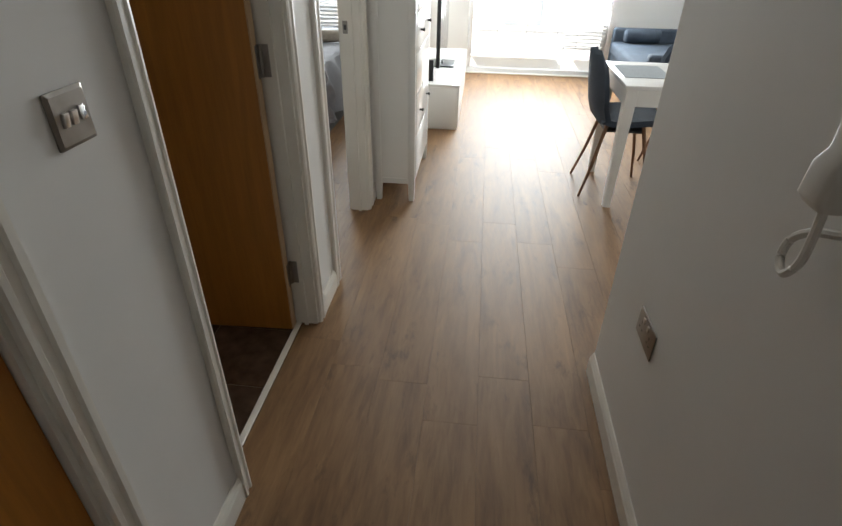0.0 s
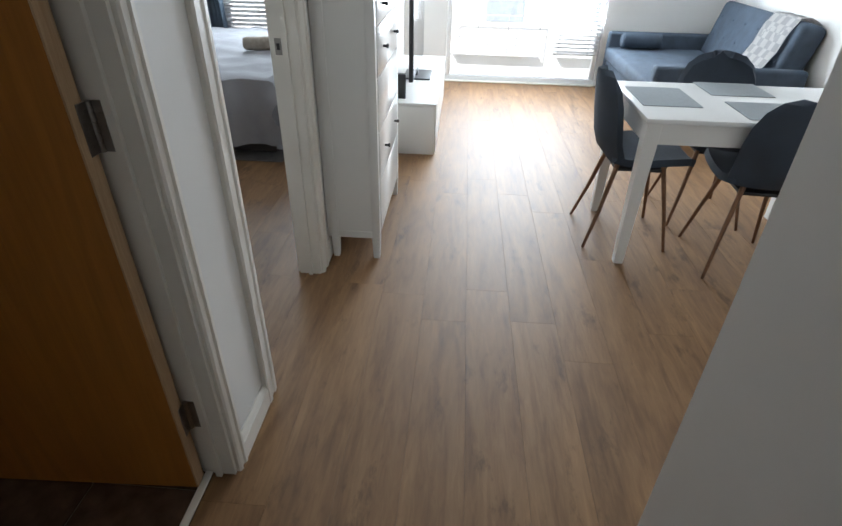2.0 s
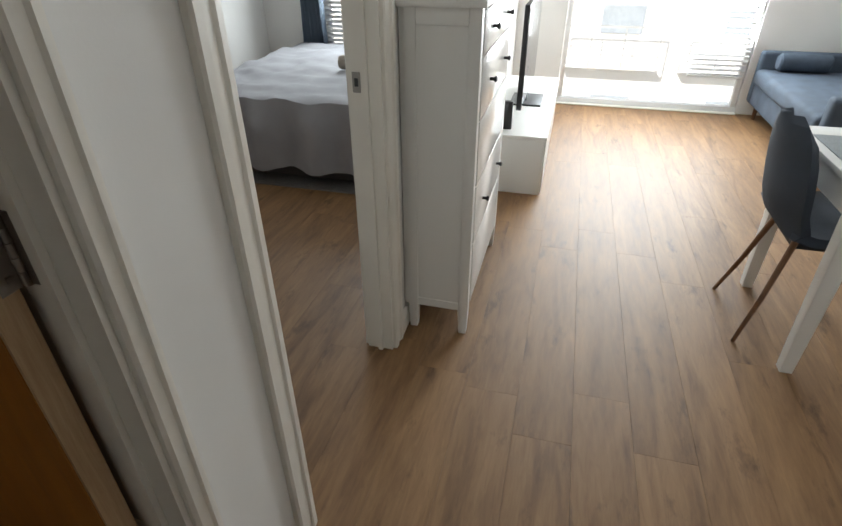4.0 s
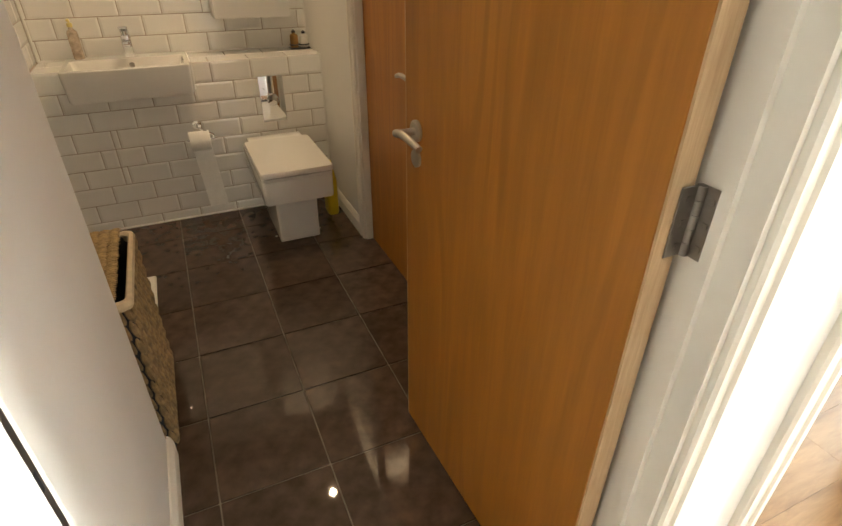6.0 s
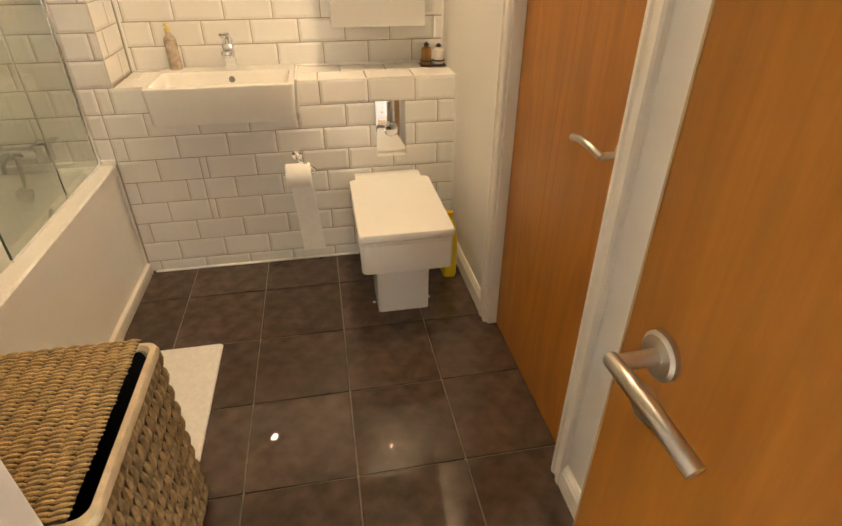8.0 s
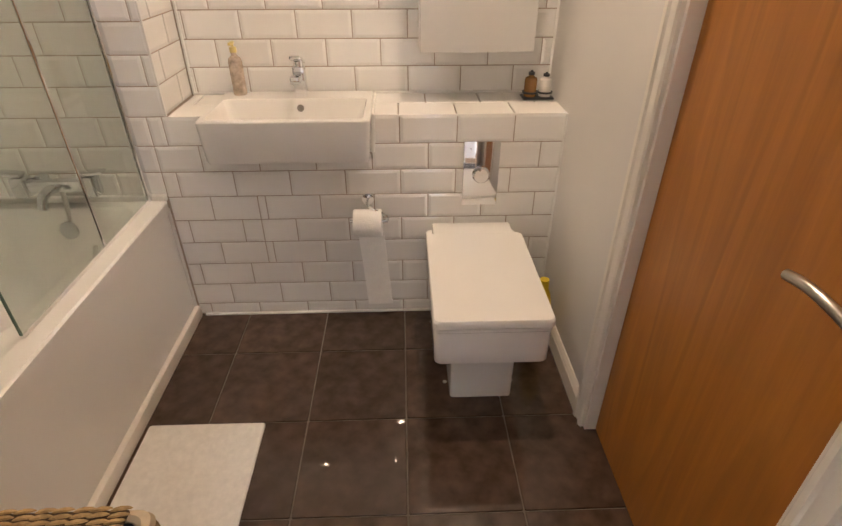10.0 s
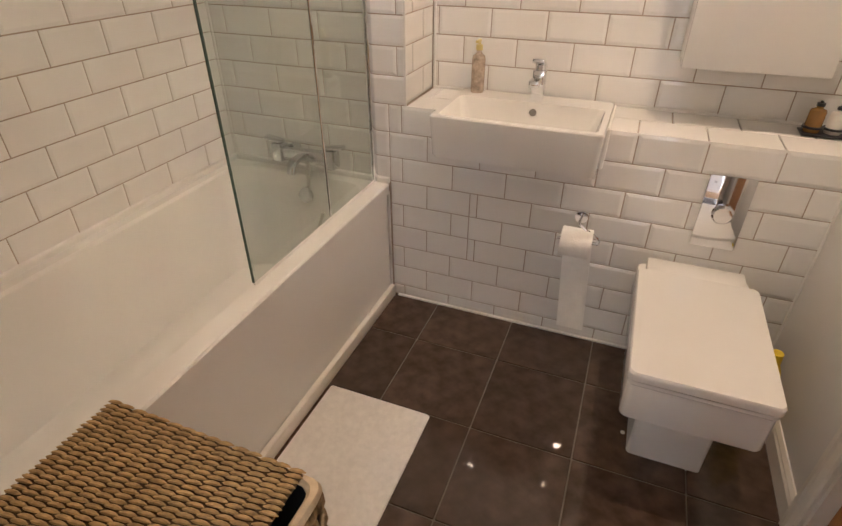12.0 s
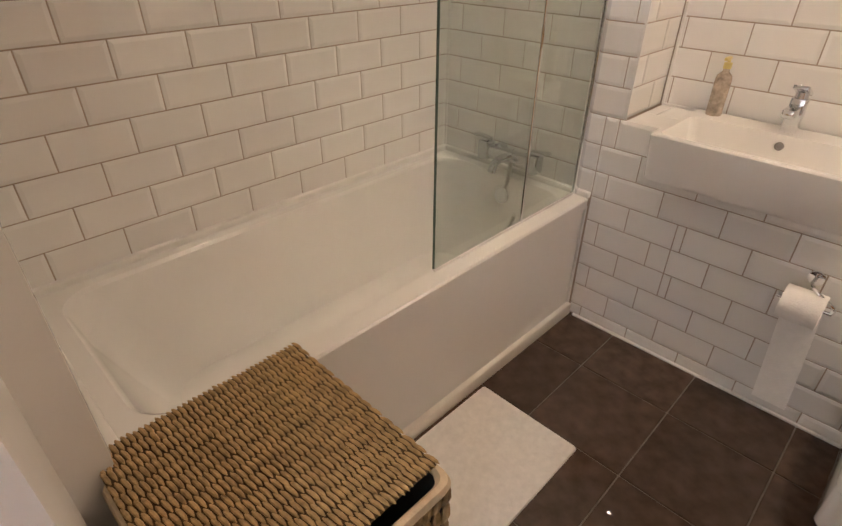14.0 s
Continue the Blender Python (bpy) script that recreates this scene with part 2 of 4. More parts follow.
UPVC = mat("white_window_frame", (0.78, 0.78, 0.78), 0.3, var=0.02)
CHECK = mat("check_blanket", (0.60, 0.58, 0.56), 0.95, var=0.1, scale=18, bump=0.6, bscale=260)
cn, cl = CHECK.node_tree.nodes, CHECK.node_tree.links
ctc, cbr = cn.new("ShaderNodeTexCoord"), cn.new("ShaderNodeTexChecker")
cl.new(ctc.outputs["Object"], cbr.inputs["Vector"])
cbr.inputs["Scale"].default_value = 16
cbr.inputs["Color1"].default_value, cbr.inputs["Color2"].default_value = (0.64, 0.62, 0.60, 1), (0.47, 0.46, 0.46, 1)
cl.new(cbr.outputs["Color"], cn["Principled BSDF"].inputs["Base Color"])
STONE = mat("pale_render_facade", (0.78, 0.77, 0.75), 0.9, var=0.1, scale=0.6)
PAVE = mat("pale_paving", (0.45, 0.45, 0.44), 0.9, var=0.15, scale=0.8)
DARKGLASS = mat("grey_window_pane", (0.36, 0.40, 0.44), 0.15, var=0.1)

# ---- builders ----


def mesh(name, bm, material, smooth=False):
    me = bpy.data.meshes.new(name)
    bmesh.ops.recalc_face_normals(bm, faces=bm.faces)
    bm.to_mesh(me)
    bm.free()
    me.materials.append(material)
    for p in me.polygons:
        p.use_smooth = smooth
    if smooth:
        me.set_sharp_from_angle(angle=radians(35))
    return me


def part(name, bm, material, parent, label="", smooth=True):
    ob = new(name, mesh(name, bm, material, smooth))
    if parent is not None:
        ob.parent = parent
    if label:
        ob["label"] = label
    return ob


def thing(name, loc, label, category, group="", kind="", rz=0.0):
    ob = new(name)
    ob.empty_display_size = 0.1
    ob.matrix_world = pose(*loc, 0, 0, rz)
    return tagged(ob, label, category, group, kind)


def box(x0, x1, y0, y1, z0, z1, bevel=0.0, seg=2, bm=None):
    b = bm or bmesh.new()
    r = bmesh.ops.create_cube(b, size=1)
    for v in r["verts"]:
        v.co = Vector((x0 + (v.co.x + 0.5) * (x1 - x0), y0 + (v.co.y + 0.5) * (y1 - y0), z0 + (v.co.z + 0.5) * (z1 - z0)))
    if bevel:
        es = {e for v in r["verts"] for e in v.link_edges}
        bmesh.ops.bevel(b, geom=list(es), offset=bevel, segments=seg, affect="EDGES", profile=0.5)
    return b


def rounded(cx, cy, hx, hy, r, z, n=6):
    """A ring of a rounded rectangle at height z."""
    pts = []
    r = min(r, hx * 0.999, hy * 0.999)
    for k, (sx, sy) in enumerate(((1, 1), (-1, 1), (-1, -1), (1, -1))):
        for i in range(n + 1):
            a = math.pi / 2 * (k + i / n)
            pts.append((cx + sx * (hx - r) + r * math.cos(a), cy + sy * (hy - r) + r * math.sin(a), z))
    return pts


def loft(rings, caps=(True, True), bm=None):
    b = bm or bmesh.new()
    vs = [[b.verts.new(p) for p in ring] for ring in rings]
    for a, c in zip(vs, vs[1:]):
        for i in range(len(a)):
            j = (i + 1) % len(a)
            b.faces.new((a[i], a[j], c[j], c[i]))
    if caps[0]:
        b.faces.new(vs[0])
    if caps[1]:
        b.faces.new(vs[-1])
    return b


def lathe(profile, x=0, y=0, z=0, n=20, bm=None):
    rings = [[(x + r * math.cos(2 * math.pi * i / n), y + r * math.sin(2 * math.pi * i / n), z + h) for i in range(n)] for r, h in profile]
    return loft(rings, bm=bm)


def tube(points, r, n=10, bm=None, taper=None):
    """A round bar along a line of points."""
    P = [Vector(p) for p in points]
    rings = []
    for i, p in enumerate(P):
        d = (P[min(i + 1, len(P) - 1)] - P[max(i - 1, 0)]).normalized()
        s = d.cross(Vector((0, 0, 1)) if abs(d.z) < 0.9 else Vector((1, 0, 0))).normalized()
        u = s.cross(d)
        rr = r if taper is None else r + (taper - r) * i / (len(P) - 1)
        rings.append([p + rr * (math.cos(2 * math.pi * k / n) * s + math.sin(2 * math.pi * k / n) * u) for k in range(n)])
    return loft(rings, bm=bm)


def arc(points, steps=8):
    """A smooth line through points."""
    P = [Vector(p) for p in points]
    out = []
    for i in range(len(P) - 1):
        a, b, c, d = P[max(i - 1, 0)], P[i], P[i + 1], P[min(i + 2, len(P) - 1)]
        for k in range(steps):
            t = k / steps
            out.append(0.5 * (2 * b + (c - a) * t + (2 * a - 5 * b + 4 * c - d) * t * t + (3 * b - a - 3 * c + d) * t ** 3))
    return out + [P[-1]]


def structure(name, bm, material, label, category, smooth=False):
    return tagged(new(name, mesh(name, bm, material, smooth)), label, category, kind="structure")


def wall(name, spans, label, material=PAINT):
    bm = bmesh.new()
    for s in spans:
        box(*s, bm=bm)
    return structure(name, bm, material, label, "wall")


# ---- large structure ----
XL, XB = 0.68, 0.58          # hall and bathroom faces of the wall between them
XR = 1.815                   # hall face of the other hall wall
XT, XN = -2.05, -2.34        # tiled wall, and its recessed upper part
YB, YD = 0.862, 3.06          # bathroom: wall behind the bath, wall with the second door
XE, XF = -0.365, -0.29       # wall at the foot of the bath, and where it steps back by the hamper
H = 2.4

# hall side wall: solid, doorways left open
D1 = (2.086, 2.880)            # bathroom doorway
D3 = (3.235, 3.985)           # bedroom doorway
D0 = (0.86, 1.64)            # cupboard door near the start
wall("wall_hall_west", [
    (XB, XL, -0.6, D0[0], 0, H), (XB, XL, D0[0], D0[1], 2.05, H), (XB, XL, D0[1], D1[0], 0, H),
    (XB, XL, D1[0], D1[1], 2.05, H), (XB, XL, D1[1], D3[0], 0, H), (XB, XL, D3[0], D3[1], 2.05, H), (XB, XL, D3[1], 7.84, 0, H)],
    "off-white painted plaster wall with three doorways")
wall("wall_hall_east", [(XR, XR + 0.12, -0.6, 2.72, 0, H)], "off-white painted hall wall that ends at a corner")
wall("wall_hall_south", [(XB, XR + 0.12, -0.72, -0.6, 0, H)], "off-white painted wall at the hall's end")
wall("wall_living_south", [(XR + 0.12, 4.05, 2.62, 2.72, 0, H)], "white painted living room wall")
wall("wall_living_east", [(3.95, 4.05, 2.72, 7.84, 0, H)], "white painted living room wall beside the sofa")
wall("wall_living_north", [(XB, 1.12, 7.84, 8.09, 0, H), (2.72, 4.05, 7.84, 8.09, 0, H), (1.12, 2.72, 7.84, 8.09, 2.12, H)],
     "white painted window wall with balcony doors")
wall("wall_bedroom_north", [(-1.7, -1.10, 7.45, 7.65, 0, H), (-0.10, XB, 7.45, 7.65, 0, H), (-1.10, -0.10, 7.45, 7.65, 0, 0.45), (-1.10, -0.10, 7.45, 7.65, 2.05, H)],
     "white painted bedroom wall with a window")
wall("wall_bedroom_west", [(-1.8, -1.7, 3.16, 7.65, 0, H)], "white painted bedroom wall")
D2 = (-1.40, -0.690)         # second bathroom door
wall("wall_bathroom_north", [(XN - 0.1, D2[0], YD, YD + 0.1, 0, H), (D2[1], XB, YD, YD + 0.1, 0, H), (D2[0], D2[1], YD, YD + 0.1, 2.05, H)],
     "white painted bathroom wall with a second doorway")
wall("wall_bathroom_cupboard", [(XE, XF + 0.1, YB, 1.62, 0, H), (XF, XF + 0.1, 1.62, 2.03, 0, H), (XF + 0.1, XB, 1.93, 2.03, 0, H)], "cream painted wall at the foot of the bath")
wall("wall_bathroom_south", [(XN - 0.1, XE + 0.1, YB - 0.12, YB - 0.007, 0, H)], "plaster wall behind the tiles", GROUT)
wall("wall_bathroom_west", [(XN - 0.1, XN - 0.007, YB - 0.12, YD, 0, H)], "plaster wall behind the tiles", GROUT)
wall("pipe_boxing", [(XN - 0.007, XT - 0.007, YB - 0.007, 1.666, 0, H), (XN - 0.007, XT - 0.007, 1.666, 1.80, 0, 0.843), (XN - 0.007, XT - 0.007, 1.80, 2.38, 0, 0.69), (XN - 0.007, XT - 0.007, 2.38, YD, 0, 0.843)],
     "boxed-in pipe casing that carries the tiled ledge", GROUT)
structure("ceiling", box(-2.4, 4.1, -0.75, 8.1, H, H + 0.12), CEIL, "plain white painted ceiling", "ceiling")
floor = structure("floor", box(-1.75, 4.05, -0.7, 8.09, -0.08, -0.004), JOINT, "brown oak laminate floor of long planks", "floor")
wet = structure("bathroom_floor", box(XN - 0.1, XB + 0.01, YB - 0.1, YD + 0.08, -0.004, 0.0), FGROUT, "dark brown glossy square-tiled floor", "floor")


def skirting(name, runs, label="white painted skirting board", h=0.095, d=0.016):
    """Boards along walls: (x0, y0, x1, y1) and the side that faces the room."""
    bm = bmesh.new()
    for x0, y0, x1, y1, nx, ny in runs:
        a, b = Vector((x0, y0, 0)), Vector((x1, y1, 0))
        nrm = Vector((nx, ny, 0))
        prof = [(0, 0), (d, 0), (d, h * 0.72), (d * 0.75, h * 0.8), (d * 0.75, h * 0.86), (d * 0.3, h), (0, h)]
        rings = [[p + nrm * u + Vector((0, 0, w)) for u, w in prof] for p in (a, b)]
        loft(rings, bm=bm)
    return structure(name, bm, GLOSS, label, "baseboard")


skirting("baseboard_hall", [(XL, 1.71, XL, 2.04, 1, 0), (XL, 2.915, XL, 3.17, 1, 0), (XL, 4.07, XL, 7.84, 1, 0), (XR, -0.6, XR, 2.72, -1, 0), (XR, 2.72, XR + 0.5, 2.72, 0, 1)])
skirting("baseboard_living", [(XR + 0.5, 2.72, 3.95, 2.72, 0, 1), (3.95, 2.72, 3.95, 7.84, -1, 0)])
skirting("baseboard_bathroom", [(XT, YD, D2[0] - 0.065, YD, 0, -1), (D2[1] + 0.065, YD, XB, YD, 0, -1), (XF, 1.62, XF, 2.03, -1, 0), (XF - 0.016, 2.03, XB, 2.03, 0, 1), (XB, 2.92, XB, YD, -1, 0)])
skirting("baseboard_bedroom", [(-1.7, 3.16, -1.7, 7.45, 1, 0), (-1.7, 7.45, XB, 7.45, 0, -1)])


def casing(name, axis, face, out, a, b, h=2.04, w=0.062):
    """Moulded architrave round a doorway: on a wall face, from a to b."""
    bm = bmesh.new()
    prof = [(0.0, 0.0), (0.0, 0.011), (0.006, 0.016), (w * 0.28, 0.017), (w * 0.36, 0.012), (w * 0.62, 0.013), (w * 0.7, 0.019), (w * 0.94, 0.019), (w, 0.013), (w, 0.0)]

    def place(s, d, z):
        return (face + out * d, s, z) if axis == "x" else (s, face + out * d, z)
    for edge, sgn in ((a, -1), (b, 1)):
        loft([[place(edge + sgn * u, d, z + (u if z else 0)) for u, d in prof] for z in (0.0, h)], bm=bm)
    loft([[place(e + sg * u, d, h + u) for u, d in prof] for e, sg in ((a, -1), (b, 1))], bm=bm)
    return structure(name, bm, GLOSS, "white painted moulded door architrave", "trim")


def lining(name, axis, f0, f1, a, b, stop, h=2.04):
    """Door lining inside a doorway with a planted stop."""
    bm = bmesh.new()

    def bx(s0, s1, d0, d1, z0, z1):
        if axis == "x":
            box(d0, d1, s0, s1, z0, z1, bm=bm)
        else:
            box(s0, s1, d0, d1, z0, z1, bm=bm)
    bx(a - 0.002, a + 0.012, f0, f1, 0, h)
    bx(b - 0.012, b + 0.002, f0, f1, 0, h)
    bx(a - 0.002, b + 0.002, f0, f1, h - 0.012, h + 0.012)
    bx(a + 0.012, a + 0.024, stop[0], stop[1], 0, h - 0.012)
    bx(b - 0.024, b - 0.012, stop[0], stop[1], 0, h - 0.012)
    bx(a + 0.012, b - 0.012, stop[0], stop[1], h - 0.026, h - 0.012)
    return structure(name, bm, GLOSS, "white painted door lining with stop", "trim")


for nm, (a, b) in (("bathroom", D1), ("bedroom", D3), ("cupboard", D0)):
    casing("trim_" + nm, "x", XL, 1, a, b, w=0.082 if nm == "bedroom" else 0.048 if nm == "bathroom" else 0.06)
    casing("trim_inner_" + nm, "x", XB, -1, a, b, w=0.05 if nm == "bathroom" else 0.062)
    lining("lining_" + nm, "x", XB - 0.001, XL + 0.001, a, b, (XB + 0.045, XB + 0.062) if nm != "cupboard" else (XB + 0.02, XB + 0.04))
casing("trim_second", "y", YD, -1, D2[0], D2[1])
lining("lining_second", "y", YD - 0.001, YD + 0.101, D2[0], D2[1], (YD + 0.08, YD + 0.095))
structure("threshold", box(0.588, 0.612, D1[0] + 0.012, D1[1] - 0.012, 0.0, 0.010, 0.004), GLOSS, "white painted wooden threshold strip", "trim")

# ---- doors ----


def lever(parent, x, y, z, out, along, label="brushed steel lever handle on a round rose"):
    """Bowed tubular lever: rose, neck and grip."""
    h = part("handle", lathe([(0.0, 0), (0.026, 0), (0.026, 0.006), (0.022, 0.009), (0.0, 0.009)], n=24), STEEL, parent, label)
    h.matrix_basis = pose(x, y, z, 90 if out < 0 else -90)
    n = part("neck", tube([(0, 0, 0), (0, out * 0.03, 0), (0, out * 0.056, 0)], 0.0088, 12), STEEL, parent)
    n.matrix_basis = pose(x, y, z)
    pts = arc([(-along * 0.006, out * 0.053, 0.0), (along * 0.03, out * 0.061, 0.011), (along * 0.08, out * 0.063, 0.013), (along * 0.125, out * 0.058, 0.002)], 6)
    g = part("grip", tube(pts, 0.0086, 12), STEEL, parent)
    g.matrix_basis = pose(x, y, z)
    return h


def thumb_turn(parent, x, y, z, out, r=0.022):
    o = part("escutcheon", lathe([(0, 0), (r, 0), (r, 0.006), (0.0, 0.008)], n=20), STEEL, parent)
    o.matrix_basis = pose(x, y, z, 90 if out < 0 else -90)
    return o


def hinge(x, y, z):
    """Butt hinge of an open door: one leaf on the door's edge, one on the lining, a knuckle between."""
    hg = thing("hinge", (x, y, z), "grey steel butt hinge on the door frame", "hinge", "door hinges")
    for nm, a in (("door_plate", (-0.0035, -0.001, -0.034, -0.002)), ("frame_plate", (0.002, 0.034, 0.001, 0.0035))):
        bm = box(*a, -0.051, 0.051, 0.0008, 1)
        for k in (-0.034, 0, 0.034):
            if nm == "door_plate":
                box(-0.001, 0.0004, -0.022, -0.014, k - 0.004, k + 0.004, 0.0003, 1, bm=bm)
            else:
                box(0.014, 0.022, -0.0004, 0.001, k - 0.004, k + 0.004, 0.0003, 1, bm=bm)
        part(nm, bm, DARKSTEEL, hg)
    bm = bmesh.new()
    for i in range(5):
        lathe([(0.0, 0), (0.0072, 0), (0.0072, 0.0195), (0, 0.0195)], 0, 0, -0.051 + i * 0.0204, 12, bm=bm)
    part("knuckle", bm, DARKSTEEL, hg)
    return hg


# bathroom door, swung into the bathroom
door = thing("door_1", (0.588, 2.856, 0.0), "orange oak veneer flush door standing open into the bathroom", "door", kind="structure", rz=2.4)
part("leaf", box(-0.755, -0.004, -0.046, -0.002, 0.008, 2.03, 0.0015, 1), OAK, door)
part("edge_lipping", box(-0.0035, 0.001, -0.0455, -0.0025, 0.009, 2.029), EDGE, door)
part("edge_lipping", box(-0.7585, -0.7555, -0.0455, -0.0025, 0.009, 2.029), EDGE, door)
lever(door, -0.695, -0.046, 1.012, -1, 1)
thumb_turn(door, -0.695, -0.046, 0.945, -1)
for hz in (0.265, 1.085, 1.80):
    hinge(0.5945, 2.8630, hz)

door2 = thing("door_2", (D2[0], YD + 0.034, 0.0), "closed orange oak veneer flush door beside the toilet", "door", kind="structure")
part("leaf", box(0.014, D2[1] - D2[0] - 0.014, 0.0, 0.044, 0.008, 2.026, 0.0015, 1), OAK, door2)
lever(door2, D2[1] - D2[0] - 0.046, 0.0, 0.965, -1, -1)

door0 = thing("door_3", (XB + 0.042, D0[0], 0.0), "closed brown oak veneer flush door in the hall", "door", kind="structure")
part("leaf", box(0.0, 0.044, 0.014, D0[1] - D0[0] - 0.014, 0.008, 2.026, 0.0015, 1), OAK, door0)

for sx, sy, sz, sd, hh in ((0.603, D3[1] - 0.012, 1.03, -1, 0.030), (0.603, D1[0] + 0.012, 0.985, 1, 0.085)):
    strike = thing("strike_plate", (sx, sy, sz), "dark steel latch strike plate on a door lining", "strike plate", "strike plates")
    part("plate", box(-0.013, 0.013, min(0, sd * 0.0015), max(0, sd * 0.0015), -hh, hh, 0.0005, 1), DARKSTEEL, strike)
    part("keep", box(-0.006, 0.006, min(sd * 0.001, sd * 0.0022), max(sd * 0.001, sd * 0.0022), -0.012, 0.012), BLACK, strike, "dark latch hole")

# ---- hall wall fittings ----
sw = thing("light_switch", (XL, 1.878, 1.199), "brushed steel three-gang light switch plate", "light switch")
bm = loft([[(0.001, *p[:2]) for p in rounded(0, 0, 0.043, 0.043, 0.004, 0)], [(0.004, *p[:2]) for p in rounded(0, 0, 0.043, 0.043, 0.004, 0)], [(0.0075, *p[:2]) for p in rounded(0, 0, 0.037, 0.037, 0.004, 0)]])
part("plate", bm, DARKSTEEL, sw, smooth=False)
for i in (-1, 0, 1):
    rk = part("rocker", box(0.006, 0.013, -0.006, 0.006, -0.011, 0.011, 0.0015), STEEL if i < 1 else CHROME, sw)
    rk.matrix_basis = pose(0, i * 0.019, 0.002, 0, 8 if i < 1 else -8)

sock = thing("double_socket", (XR, 2.335, 0.515), "dark steel double power socket low on the wall", "power socket")
part("plate", box(-0.006, -0.0005, -0.073, 0.073, -0.043, 0.043, 0.003), DARKSTEEL, sock)
for sy in (-0.036, 0.036):
    bm = bmesh.new()
    for py, pz, pw, ph in ((0, 0.008, 0.004, 0.009), (-0.011, -0.012, 0.007, 0.004), (0.011, -0.012, 0.007, 0.004)):
        box(-0.0068, -0.0058, sy + py - pw / 2, sy + py + pw / 2, pz - ph / 2, pz + ph / 2, bm=bm)
    part("pin_holes", bm, BLACK, sock)
    part("rocker", box(-0.010, -0.0055, sy * 0.5 - 0.006, sy * 0.5 + 0.006, 0.016, 0.034, 0.001), STEEL, sock)

ph = thing("entry_phone", (XR, 1.738, 1.15), "white plastic wall intercom handset with looped cord", "intercom")
part("base", box(-0.032, -0.0005, -0.075, 0.075, 0.02, 0.235, 0.008, 3), OFFWHITE, ph)
bm = loft([rounded(-0.05, 0.082, 0.020, 0.026, 0.008, 0.0), rounded(-0.053, 0.082, 0.026, 0.029, 0.010, 0.012), rounded(-0.052, 0.082, 0.024, 0.029, 0.010, 0.055),
           rounded(-0.046, 0.082, 0.018, 0.026, 0.009, 0.075), rounded(-0.046, 0.082, 0.018, 0.026, 0.009, 0.165), rounded(-0.052, 0.082, 0.024, 0.029, 0.010, 0.185), rounded(-0.050, 0.082, 0.022, 0.027, 0.010, 0.225)])
part("handset", bm, OFFWHITE, ph)
pts = arc([(-0.05, 0.082, 0.002), (-0.05, 0.078, -0.04), (-0.05, 0.080, -0.085), (-0.05, 0.102, -0.118), (-0.047, 0.128, -0.108), (-0.042, 0.132, -0.078), (-0.036, 0.105, -0.050), (-0.028, 0.06, -0.030), (-0.022, 0.02, -0.012), (-0.016, 0.005, 0.021)], 8)
part("cord", tube(pts, 0.0065, 8), OFFWHITE, ph, "pale coiled cord")

# ---- bathroom things ----
BX0, BX1, BY0, BY1, BZ = XT, -0.378, YB, 1.603, 0.545
cx, cy, hx, hy = (BX0 + BX1) / 2, (BY0 + BY1) / 2, (BX1 - BX0) / 2, (BY1 - BY0) / 2
bath = thing("bathtub", (0, 0, 0), "white acrylic bathtub with a plain white side panel", "bathtub")
rings = [rounded(cx, cy, hx, hy, 0.012, BZ - 0.042), rounded(cx, cy, hx, hy, 0.012, BZ - 0.006), rounded(cx, cy, hx - 0.006, hy - 0.006, 0.012, BZ),
         rounded(cx, cy - 0.010, hx - 0.058, hy - 0.058, 0.10, BZ), rounded(cx, cy - 0.010, hx - 0.066, hy - 0.068, 0.10, BZ - 0.010), rounded(cx, cy - 0.010, hx - 0.085, hy - 0.080, 0.11, BZ - 0.10),
         rounded(cx - 0.02, cy, hx - 0.13, hy - 0.09, 0.12, BZ - 0.26), rounded(cx - 0.03, cy, hx - 0.17, hy - 0.105, 0.13, BZ - 0.36), rounded(cx - 0.03, cy, hx - 0.20, hy - 0.13, 0.13, BZ - 0.40), rounded(cx - 0.03, cy, hx - 0.26, hy - 0.19, 0.1, BZ - 0.412)]
part("tub", loft(rings, (False, True)), ACRYL, bath)
bm = bmesh.new()
box(BX0, BX1, BY1 - 0.030, BY1 - 0.014, 0.0, BZ - 0.040, 0.002, 1, bm=bm)
part("side_panel", bm, ACRYL, bath)
part("panel_trim", box(BX0, BX1, BY1 - 0.012, BY1 + 0.012, 0.0, 0.056, 0.006), GLOSS, bath, "white trim strip along the floor")
ov = part("overflow", lathe([(0, 0), (0.034, 0), (0.034, 0.006), (0.026, 0.010), (0, 0.010)], n=20), CHROME, bath, "chrome overflow cover")
ov.matrix_basis = pose(BX0 + 0.087, 1.262, BZ - 0.075, 0, 82)
ws = part("waste", lathe([(0, 0), (0.035, 0), (0.035, 0.004), (0, 0.006)], n=20), CHROME, bath)
ws.location = (BX0 + 0.42, cy, BZ - 0.41)
bm = bmesh.new()
box(BX0, BX1, YB - 0.01, YB + 0.014, BZ - 0.004, BZ + 0.022, 0.006, bm=bm)
box(BX0 - 0.01, BX0 + 0.014, YB, BY1, BZ - 0.004, BZ + 0.020, 0.006, bm=bm)
box(BX1 - 0.014, BX1 + 0.008, YB, BY1, BZ - 0.01, BZ + 0.020, 0.006, bm=bm)
part("sealant_strip", bm, SEAL, bath, "white sealant bead round the rim")

